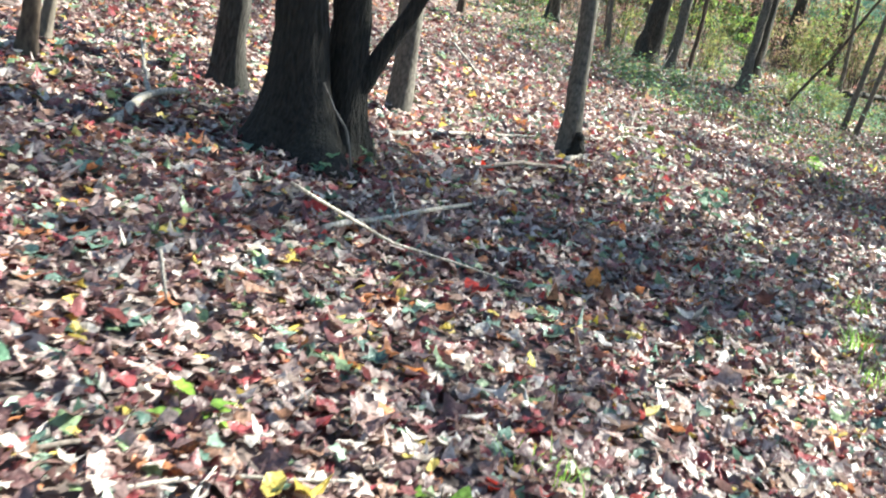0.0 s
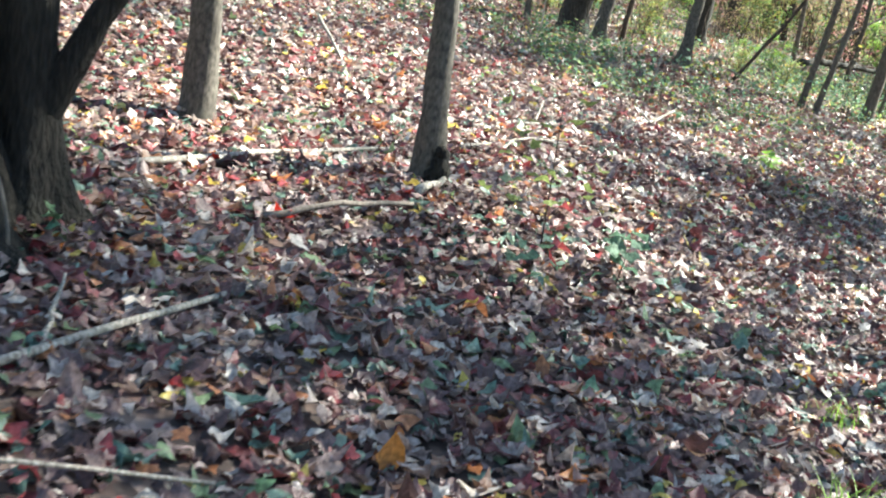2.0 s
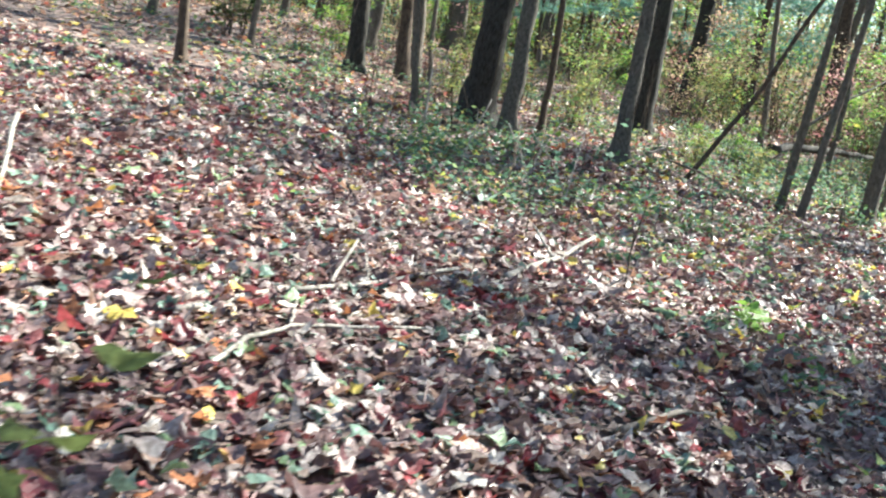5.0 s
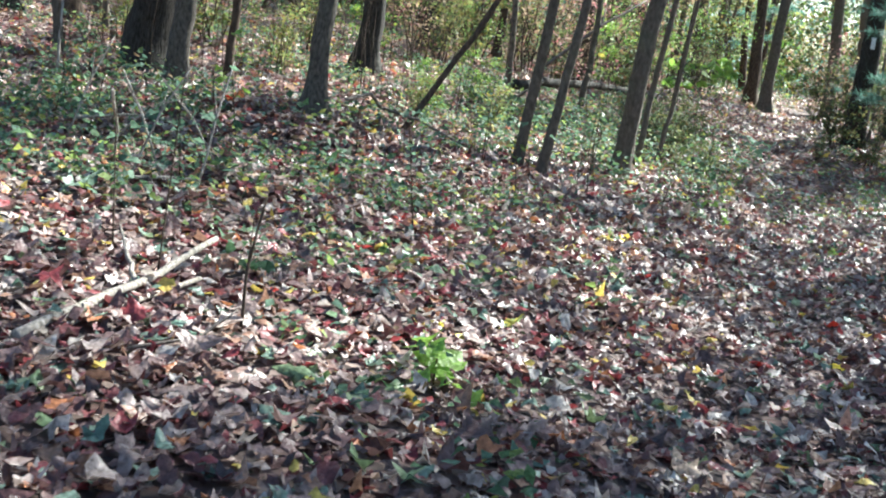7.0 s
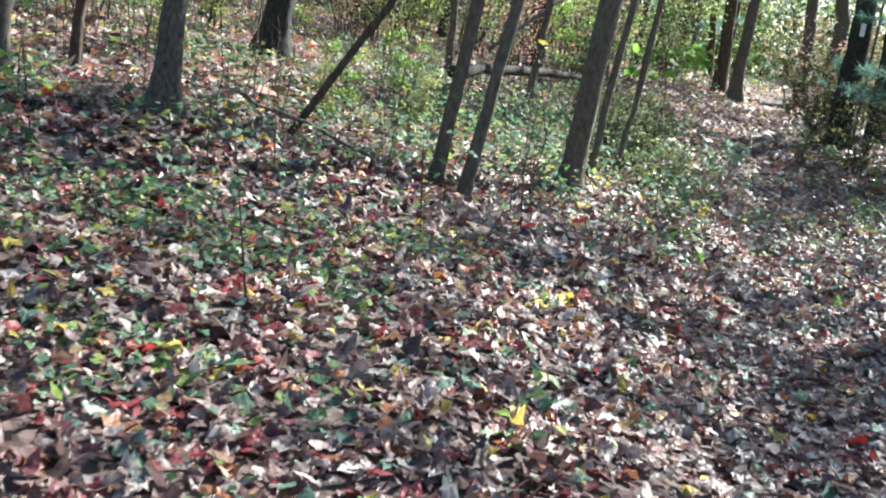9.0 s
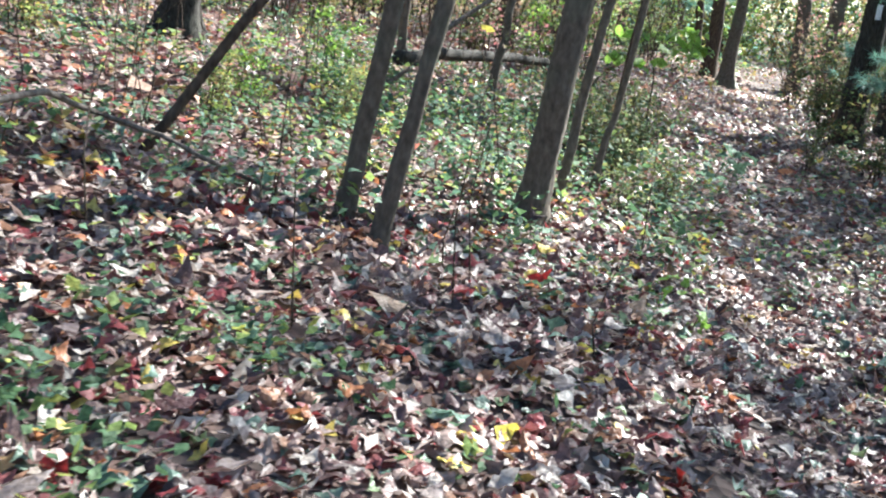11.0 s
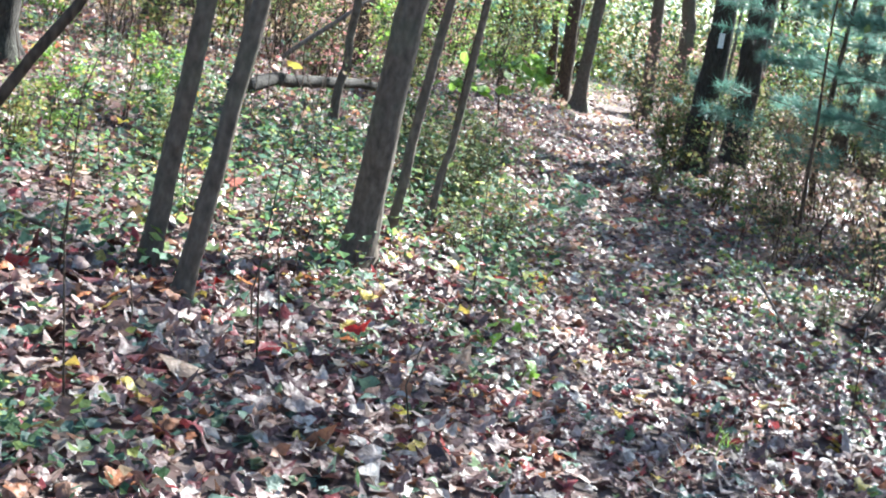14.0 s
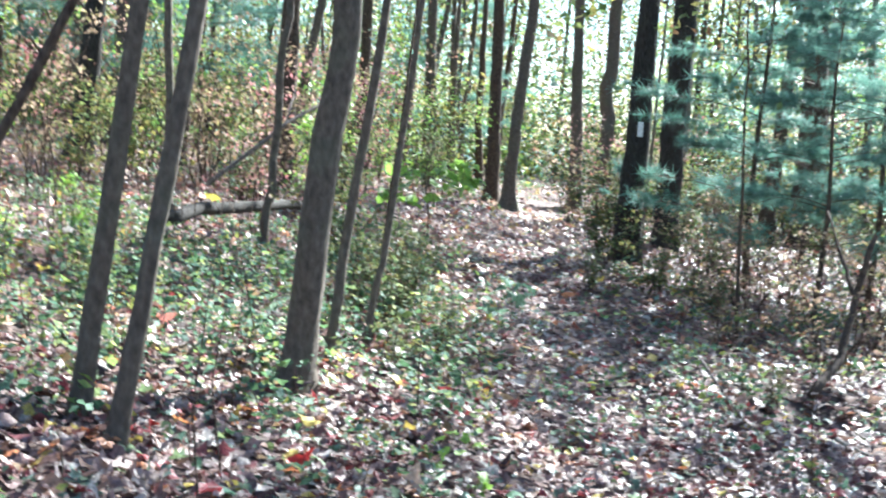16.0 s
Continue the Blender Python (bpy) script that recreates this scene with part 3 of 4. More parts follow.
stick([(1.61, 10.06, 0), (1.71, 10.31, 0.02), (1.83, 10.57, 0), (2.32, 10.95, 0)], 0.010, label="pale forked branch on the leaves", fork=True)
stick([(2.75, 12.05, 0), (3.08, 12.67, 0), (3.37, 13.12, 0.1)], 0.018, label="white bare branch rising from the litter", fork=True)
stick([(1.94, 11.23, 0), (2.04, 11.74, 0.1)], 0.009)
stick([(2.93, 10.24, 0), (3.18, 10.50, 0.02), (3.38, 10.69, 0)], 0.013, DEAD_DARK, "curved greyish branch half buried in leaves")
stick([(2.73, 14.18, 0), (3.38, 14.55, 0)], 0.012)
stick([(2.58, 17.17, 0), (2.60, 17.3, 0.5)], 0.012)
stick([(1.06, 8.27, 0), (1.20, 8.62, 0)], 0.026, label="pale barkless log end beside the slim tree")
stick([(1.35, 9.9, 0), (3.30, 12.9, 0)], 0.014)
stick([(3.05, 12.07, 0), (3.26, 12.19, 0.02), (3.37, 12.26, 0.1)], 0.006, DEAD_DARK, "dark thin twig on the leaves")
stick([(3.40, 12.42, -0.03), (3.41, 12.44, 0.2), (3.45, 12.45, 0.42)], 0.006, BARK_BROWN, "thin bare brown stem standing in the litter", True)
stick([(3.26, 12.17, 0), (3.36, 12.05, 0)], 0.006)
stick([(2.96, 13.9, 0.45), (2.99, 14.1, 0.25), (2.98, 14.4, 0)], 0.008, label="white bare twigs standing in the brush", fork=True)
stick([(2.72, 15.37, 0.05), (3.10, 15.75, 0.05)], 0.011)
stick([(10.4, 18.0, 0), (10.9, 18.3, 0.12), (11.2, 18.5, 0.5), (11.35, 18.55, 0.95)], 0.032, BARK_BROWN, "crooked dead branch rising beside the trail", True)
stick([(9.46, 17.94, 0.2), (9.42, 17.53, 0)], 0.009, DEAD_DARK, "dark thin twig beside the trail")
stick([(9.72, 17.11, 0), (9.55, 16.61, 0)], 0.012)
stick([(4.40, 16.4, 0.22), (4.61, 16.65, 0.25), (4.78, 17.1, 0.12), (5.04, 17.02, 0.12), (5.40, 17.10, 0.03), (5.65, 16.91, 0)], 0.014, DEAD_DARK, "long bent dead branch at the pole's foot")
stick([(6.82, 20.6, 0), (7.01, 20.5, 0.2)], 0.022, DEAD_DARK, "short dark branch end")
log_ = stick([(7.10, 21.2, 0.16), (7.75, 21.9, 0.20), (8.7, 22.9, 0.18), (9.5, 23.7, 0.12)], 0.06, BARK_MID, "fallen dark log with a pale cut end", kind="fallen_log")
stick([(7.6, 21.75, 0.42), (8.3, 22.0, 0.95), (9.0, 22.4, 1.35)], 0.02, DEAD_DARK, "dead branch standing off the fallen log", True)


for x, y, dx, dy, h in [(3.05, 14.3, 0.25, 0.1, 0.55), (3.2, 14.5, -0.2, 0.2, 0.45), (3.35, 14.2, 0.15, 0.3, 0.6), (2.9, 14.7, 0.3, -0.1, 0.35), (3.5, 14.8, -0.3, 0.1, 0.4), (2.75, 15.2, 0.2, 0.25, 0.5), (4.5, 20.4, 0.4, 0.1, 0.8), (4.8, 20.8, -0.3, 0.1, 1.0)]:
    stick([(x, y, 0), (x + dx * 0.5, y + dy * 0.4, h * 0.6), (x + dx, y + dy, h)], 0.006, label="white bare dead twig standing in the brush", fork=True)


# ---- shrubs, seedlings, pines ----
def shrub_at(x, y, mat, height, seed, label, stems=6, leaves=700, size=(0.03, 0.07), name="shrub"):
    r = np.random.default_rng(seed)
    t = thing(name, x, y, gz(x, y) - 0.03, label, name, "undergrowth shrubs")
    tubes, tips = [], []
    for j in range(stems):
        a, reach = r.uniform(0, 6.28), height * r.uniform(0.1, 0.5)
        u = np.linspace(0, 1, 7)[:, None]
        P = u * np.array([[math.cos(a) * reach, math.sin(a) * reach, 0]]) * u + np.array([[0, 0, height * r.uniform(0.7, 1.05)]]) * u
        P[1:] += r.normal(0, 0.025 * height, (6, 3))
        P += np.array([[math.cos(a), math.sin(a), 0]]) * r.uniform(0.02, 0.2) * height
        tubes.append(tube(P, np.linspace(0.009, 0.002, 7) * (0.6 + 0.4 * height), 4))
        for q in P[2::2]:
            b = q + r.normal(0, 0.16 * height, 3) * (1, 1, 0.5)
            tubes.append(tube(np.array([q, (q + b) / 2 + r.normal(0, 0.02, 3), b]), [0.003, 0.002, 0.0012], 3))
            tips += [q, b, (q + b) / 2]
    tips = np.array(tips)
    pos = tips[r.integers(0, len(tips), leaves)] + r.normal(0, 0.055 * height, (leaves, 3)) * (1, 1, 0.7)
    pos[:, 2] = np.maximum(pos[:, 2], 0.05)
    V, F = leaf_cloud("oval", pos, r.uniform(*size, leaves), 0.45, r, 0.3, False)
    piece("stem", tube_mesh("stem", tubes, BARK_BROWN), t)
    piece("foliage", mesh_of("foliage", V, F, mat), t)
    return t


def pine_at(x, y, height, seed, label):
    r = np.random.default_rng(seed)
    t = thing("pine_sapling", x, y, gz(x, y) - 0.03, label, "pine", "young pines")
    z = np.linspace(0, height, 9)
    piece("trunk", tube_mesh("trunk", [tube(np.stack([0.02 * np.sin(z * 2), 0.02 * np.cos(z * 3), z], -1), np.linspace(0.028, 0.006, 9) * height / 3, 8)], BARK_BROWN), t)
    tubes, root, way = [], [], []
    for z0 in np.arange(0.22 * height, height, 0.42):
        for j in range(5):
            a = r.uniform(0, 6.28)
            zz = z0 + r.uniform(-0.1, 0.1)
            reach = ((height - zz) * 0.45 + 0.25) * r.uniform(0.6, 1.15)
            out = np.array([math.cos(a), math.sin(a), 0.0])
            across = np.array([-out[1], out[0], 0.0])
            u = np.linspace(0, 1, 6)[:, None]
            P = np.array([[0, 0, zz]]) + u * out * reach + np.array([[0, 0, 1]]) * (0.30 * u - 0.22 * u ** 2) * reach
            tubes.append(tube(P, np.linspace(0.005, 0.0015, 6), 4))
            for q in range(int(6 + 9 * reach)):
                f = r.uniform(0.3, 1.0)
                at = P[0] + (P[-1] - P[0]) * f + np.array([0, 0, 0.05 * reach])
                d = out * 0.7 + across * r.choice((-1, 1)) * r.uniform(0.3, 1.0) + np.array([0, 0, r.uniform(-0.1, 0.35)])
                side = d / np.linalg.norm(d) * r.uniform(0.1, 0.34) * (1.25 - 0.6 * f)
                tubes.append(tube(np.array([at, at + side * 0.55, at + side]), [0.002, 0.0015, 0.001], 3))
                for v in (0.45, 0.7, 0.9, 1.0):
                    root.append(at + side * v)
                    way.append(d / np.linalg.norm(d))
    root, way = np.array(root), np.array(way)
    n = 10
    base = np.repeat(root, n, 0)
    d = np.repeat(way, n, 0) * 0.75 + r.normal(0, 0.5, (len(base), 3))
    d /= np.linalg.norm(d, axis=1)[:, None]
    length = r.uniform(0.08, 0.14, len(base))[:, None]
    side = np.cross(d, r.normal(0, 1, d.shape))
    side /= np.linalg.norm(side, axis=1)[:, None]
    V = np.stack([base + side * 0.0028, base - side * 0.0028, base + d * length], 1).reshape(-1, 3)
    tagged(piece("branchwork", tube_mesh("branchwork", tubes, BARK_BROWN), t), kind="stuff")
    piece("needles", mesh_of("needles", V, np.arange(len(V)).reshape(-1, 3), NEEDLES, False), t)
    return t


pine_a = pine_at(12.9, 20.6, 3.0, 5, "young blue-green pine with soft feathery needles")
pine_b = pine_at(14.6, 21.6, 3.8, 6, "taller young blue-green pine beside the trail")
for src, x, y, rz, s in [(pine_a, 13.2, 21.9, 140, 1.25), (pine_a, 16.4, 24.5, 40, 1.3), (pine_b, 17.2, 22.6, 120, 1.2), (pine_b, 20.0, 26.0, 20, 1.4), (pine_a, 15.5, 19.2, 300, 1.1),
                         (pine_b, 9.0, 33.5, 80, 1.3), (pine_b, 5.5, 31.5, 10, 1.4), (pine_b, 11.6, 36.5, 170, 1.5), (pine_a, 19.5, 41.0, 250, 1.8), (pine_b, 7.5, 38.0, 30, 1.6),
                         (pine_b, 1.0, 33.0, 75, 1.5), (pine_a, -2.6, 24.0, 130, 1.4), (pine_b, 4.2, 29.0, 222, 1.2), (pine_b, 12.8, 40.0, 111, 1.7), (pine_b, 24.0, 28.0, 15, 1.5)]:
    c = copy_thing(src, pose(x, y, gz(x, y) - 0.03, 0, 0, rz))
    c.scale = (s, s, s)

SHRUBS = [
    shrub_at(9.7, 24.6, GREEN_BRIGHT, 1.0, 71, "low bush with bright yellow-green leaves", 7, 900),
    shrub_at(11.3, 28.8, ROSE, 1.7, 72, "thin bush with rose-red autumn leaves", 6, 500),
    shrub_at(8.6, 29.2, RUSSET, 1.7, 73, "bush with russet and tan autumn leaves", 8, 900),
    shrub_at(12.05, 22.6, OLIVE, 0.9, 74, "dense olive green bush at the trail's edge", 9, 1000),
    shrub_at(14.6, 33.6, GREEN_BRIGHT, 1.9, 75, "sunlit light green bush beside the trail", 8, 1000),
    shrub_at(8.4, 20.9, OLIVE, 0.85, 76, "twiggy green bush beside the trail", 7, 600),
    shrub_at(12.0, 20.4, RUSSET, 1.1, 77, "twiggy brown and pink-leaved bush", 9, 500),
    shrub_at(3.9, 21.6, YELLOW_GREEN, 1.0, 78, "yellow-green bush under the trees", 8, 900),
]
rnd = random.Random(5)
made = 0
while made < 130:
    x, y = rnd.uniform(-6, 34), rnd.uniform(18.5, 50)
    far = math.hypot(x - 4.9, y - 12.5)
    if trail_distance(x, y) < 1.3 or far < 10.5 or (far > 38) or not -0.3 * y - 3 < x < 6 + 1.15 * (y - 11):
        continue
    pick = rnd.choices(range(8), (3, 1, 2, 5, 3, 6, 2, 3))[0]
    c = copy_thing(SHRUBS[pick], pose(x, y, gz(x, y) - 0.03, 0, 0, rnd.uniform(0, 360)))
    s = rnd.uniform(0.7, 1.3) * (1.0 + 0.02 * max(far - 14, 0))
    c.scale = (s, s, s)
    made += 1


made = 0
while made < 100:
    x, y = rnd.uniform(-16, 48), rnd.uniform(24, 62)
    far = math.hypot(x - 4.9, y - 12.5)
    if trail_distance(x, y) < 2.2 or far < 25 or far > 52 or not -0.45 * y - 3 < x < 8 + 1.25 * (y - 11):
        continue
    c = copy_thing(SHRUBS[rnd.choices((0, 1, 2, 3, 4, 7), (2, 1, 1, 3, 4, 5))[0]], pose(x, y, gz(x, y) - 0.05, 0, 0, rnd.uniform(0, 360)))
    s = rnd.uniform(1.8, 3.4)
    c.scale = (s, s, s)
    made += 1


for x, y, pick, s in [(9.8, 26.2, 2, 1.0), (10.9, 27.0, 1, 1.1), (12.0, 30.2, 1, 1.2), (11.4, 31.6, 2, 1.3), (12.9, 32.0, 4, 1.1), (13.6, 34.5, 0, 2.0), (10.3, 30.0, 6, 1.6), (8.9, 26.3, 2, 1.1), (7.2, 25.2, 7, 1.0),
                       (6.2, 24.6, 0, 1.0), (13.6, 25.0, 3, 1.1), (14.3, 26.6, 6, 1.2), (14.6, 26.2, 3, 1.3), (15.8, 27.9, 6, 1.3), (16.9, 28.8, 3, 1.4), (17.9, 31.2, 1, 1.1), (13.1, 21.4, 6, 1.0), (11.6, 21.3, 3, 0.7), (8.6, 24.0, 5, 1.0),
                       (8.2, 19.4, 3, 0.6), (11.4, 18.9, 6, 0.8), (12.6, 19.4, 6, 1.0), (5.0, 22.6, 7, 0.9), (4.4, 20.2, 7, 0.7), (3.0, 20.4, 7, 0.7), (6.4, 20.1, 0, 0.6), (5.7, 19.2, 0, 0.5),
                       (7.95, 19.0, 5, 0.62), (8.3, 19.7, 5, 0.75), (8.6, 20.3, 5, 0.65), (8.0, 19.6, 5, 0.6), (8.0, 18.4, 5, 0.45), (7.6, 18.1, 5, 0.4),
                       (10.9, 19.3, 6, 0.55), (11.6, 20.4, 5, 0.6), (12.3, 21.4, 6, 0.8), (10.1, 18.0, 5, 0.35), (11.0, 21.4, 5, 0.5), (6.2, 19.0, 7, 0.45), (5.4, 18.6, 7, 0.45)]:
    copy_thing(SHRUBS[pick], pose(x, y, gz(x, y) - 0.03, 0, 0, 60 * pick + 31 * s)).scale = (s, s, s)


def far_woods(mat, n, seed, label, near=44, out=95, tall=13, size=(0.25, 0.5)):
    """Foliage of the woods all round, far off: clumps at all heights with gaps between them."""
    r = np.random.default_rng(seed)
    m = n // 40
    a, d = (r.uniform(0, 6.28, m), r.uniform(near, out, m)) if near > 40 else (r.uniform(-0.5, 0.95, m), r.uniform(near, out, m))
    cx, cy = 5 + d * np.sin(a), 14 + d * np.cos(a)
    cz = ground_z(cx, cy) + 0.3 + r.uniform(0, 1, m) ** 1.5 * tall
    k = trail_distance(cx, cy) > 3.0
    c = np.stack([cx, cy, cz], -1)[k]
    pos = np.repeat(c, 40, 0) + r.normal(0, 1.0, (len(c) * 40, 3)) * (1.2, 1.2, 0.8) * (0.6 if near < 40 else 1.0)
    pos[:, 2] = np.maximum(pos[:, 2], ground_z(pos[:, 0], pos[:, 1]) + 0.1)
    V, F = leaf_cloud("oval", pos, r.uniform(*size, len(pos)), 0.6, r, 0.3, False)
    tagged(new("far_woods", mesh_of("far_woods", V, F, mat)), label, "woods", kind="stuff")


far_woods(YELLOW_GREEN, 70000, 61, "distant yellow-green autumn foliage of the woods")
far_woods(OLIVE, 80000, 62, "distant olive green foliage of the woods")
far_woods(RUSSET, 16000, 63, "distant russet autumn foliage of the woods")
far_woods(NEEDLES, 16000, 64, "distant blue-green pine foliage of the woods")
far_woods(YELLOW_GREEN, 110000, 68, "yellow-green leaves of the woods beyond the trail", 38, 64, 10, (0.1, 0.22))
far_woods(OLIVE, 110000, 69, "olive leaves of the woods beyond the trail", 38, 64, 9, (0.1, 0.24))
far_woods(GREEN_BRIGHT, 9000, 70, "sunlit light green leaves of the woods beyond the trail", 26, 50, 6, (0.1, 0.2))
far_woods(NEEDLES, 70000, 71, "blue-green pine foliage beyond the trail", 34, 60, 9, (0.08, 0.18))
far_woods(YELLOW_GREEN, 24000, 65, "yellow-green understorey leaves among the farther trunks", 25, 42, 7, (0.06, 0.13))
far_woods(RUSSET, 12000, 66, "russet understorey leaves among the farther trunks", 22, 42, 5, (0.05, 0.11))
far_woods(NEEDLES, 36000, 67, "blue-green pine sprays among the farther trunks", 24, 42, 7, (0.06, 0.14))


def seedling(x, y, h, mat, n, size, label, seed, name="seedling"):
    """A small plant: stem, and leaves held out in whorls."""
    r = np.random.default_rng(seed)
    t = thing(name, x, y, gz(x, y), label, "plant", "seedlings")
    P = np.stack([np.linspace(0, 0.06, 6) * r.normal(), np.linspace(0, 0.06, 6) * r.normal(), np.linspace(-0.02, h, 6)], -1)
    piece("stem", tube_mesh("stem", [tube(P, np.linspace(0.004, 0.002, 6), 5)], BARK_BROWN), t)
    pos = P[r.integers(2, 6, n)] + r.normal(0, 0.45 * size + 0.16 * h, (n, 3)) * (1, 1, 0.35)
    for k in range(n):
        V, F = leaf_cloud("maple" if k % 2 else "oval", pos[k:k + 1], [size * r.uniform(0.7, 1.2)], 0.35, r, 0.3)
        piece("leaf", mesh_of("leaf", V, F, mat), t)
    return t


for x, y, h, mat, n, size, label, seed in [
        (3.97, 12.13, 0.14, GREEN_BRIGHT, 12, 0.10, "glossy bright green seedling in the shaded litter", 1),
        (7.17, 16.44, 0.08, GREEN_BRIGHT, 6, 0.06, "tiny lime green seedling on the trail bank", 2),
        (7.08, 16.75, 0.08, GREEN_BRIGHT, 6, 0.06, "tiny lime green seedling on the trail bank", 3),
        (7.45, 16.95, 0.08, GREEN_BRIGHT, 6, 0.06, "tiny lime green seedling on the trail bank", 4),
        (1.66, 8.10, 0.72, YELLOW_GREEN, 24, 0.085, "knee-high yellowing maple seedling on a thin stem", 5),
        (1.95, 7.75, 0.22, HERB, 12, 0.10, "spreading pale green seedling", 6),
        (1.55, 7.55, 0.16, HERB, 9, 0.09, "spreading pale green seedling", 7),
        (4.42, 14.35, 0.55, HERB, 20, 0.05, "slender stem with dull green leaves", 8),
        (5.35, 15.6, 0.5, HERB, 16, 0.05, "slender stem with dull green leaves", 9),
        (-0.9, 3.1, 0.12, GREEN_LEAF, 7, 0.11, "blue-green leafy seedling in the litter", 10),
        (-0.35, 3.2, 0.10, GREEN_BRIGHT, 7, 0.08, "pale green leafy seedling in the litter", 11),
        (0.30, 3.05, 0.10, GREEN_BRIGHT, 6, 0.08, "pale green leafy seedling in the litter", 12),
        (9.0, 19.7, 0.30, HERB, 14, 0.11, "low fern-like green plant by the trail", 13),
        (3.15, 12.9, 0.75, HERB, 18, 0.045, "tall thin stem with dull green leaves", 14),
        (3.68, 15.94, 0.55, GREEN_BRIGHT, 16, 0.06, "upright lime-yellow sapling shoot", 15),
        (-0.18, 6.62, 0.14, GREEN_LEAF, 7, 0.08, "dark green ivy-like sprig at the old tree", 16),
        (-0.45, 6.28, 0.10, GREEN_LEAF, 7, 0.07, "dark green ivy-like sprig at the old tree", 17),
        (3.3, 14.6, 0.30, HERB, 18, 0.055, "dull green leafy plant among white twigs", 18),
        (3.0, 13.2, 0.55, HERB, 18, 0.05, "slender stem with dull green leaves", 19)]:
    seedling(x, y, h, mat, n, size, label, seed)


# the bright leafy spray beside the trail
spray = thing("sapling", 9.53, 21.74, gz(9.53, 21.74), "small sapling with a flat spray of sunlit lime leaves", "sapling", "saplings")
piece("stem", tube_mesh("stem", [tube([(0, 0, -0.03), (0.02, 0.03, 0.4), (-0.05, 0.02, 0.75), (0.02, 0, 1.1)], [0.008, 0.007, 0.005, 0.003], 6)], BARK_BROWN), spray)
rs_ = np.random.default_rng(77)
for k in range(7):
    a, d = k * 0.9 + rs_.uniform(0, 0.4), rs_.uniform(0.3, 0.6)
    end = np.array([math.cos(a) * d, math.sin(a) * d * 0.8, 0.70 + rs_.normal(0, 0.06)])
    tw = piece("twig", tube_mesh("twig", [tube([(-0.04, 0.02, 0.66), end * (0.5, 0.5, 1) + (0, 0, 0.03), end], [0.004, 0.003, 0.0015], 4)], BARK_BROWN), spray)
    for q in range(12):
        u = rs_.uniform(0.35, 1.1)
        V, F = leaf_cloud("oval", (end * (u, u, 1) + rs_.normal(0, 0.05, 3) * (1, 1, 0.4))[None], [rs_.uniform(0.09, 0.15)], 0.5, rs_, 0.3)
        piece("leaf", mesh_of("leaf", V, F, GREEN_BRIGHT), tw)


def grass_tuft(x, y, h, n, seed):
    r = np.random.default_rng(seed)
    t = thing("grass_tuft", x, y, gz(x, y), "pale green tuft of fine grass in the litter", "grass", "grass tufts")
    for k in range(n):
        a, d, w = r.uniform(0, 6.28), r.uniform(0.2, 0.9) * h, 0.003
        b = r.normal(0, 0.06, 2)
        P = np.array([(b[0] + math.cos(a) * d * u * u, b[1] + math.sin(a) * d * u * u, h * (0.1 + r.uniform(0.75, 0.9)) * u * (1 - 0.25 * u)) for u in (0, 0.35, 0.7, 1.0)])
        s_ = np.array([-math.sin(a), math.cos(a), 0]) * w
        V = np.concatenate([P - s_[None] * np.array([[1], [0.9], [0.6], [0.1]]), P + s_[None] * np.array([[1], [0.9], [0.6], [0.1]])])
        piece("blade", mesh_of("blade", V, [(0, 4, 5, 1), (1, 5, 6, 2), (2, 6, 7, 3)], GREEN_BRIGHT), t)
    return t


for x, y, h, n, seed in [(2.50, 6.22, 0.22, 36, 1), (2.45, 5.75, 0.18, 28, 2), (0.63, 3.48, 0.14, 24, 3), (7.84, 16.0, 0.14, 22, 4), (2.75, 7.1, 0.16, 20, 5)]:
    grass_tuft(x, y, h, n, seed)

# ---- single leaves that catch the eye ----
def fallen_leaf(x, y, size, mat, label, kind="maple", lift=0.03, z=None, seed=0):
    r = np.random.default_rng(seed + int(abs(x) * 100))
    V, F = leaf_cloud(kind, np.zeros((1, 3)), [size], 0.3, r, 0.35)
    ob = new("leaf", mesh_of("leaf", V, F, mat))
    ob.matrix_basis = pose(x, y, (gz(x, y) + lift) if z is None else z)
    return tagged(ob, label, "leaf", "bright fallen leaves")


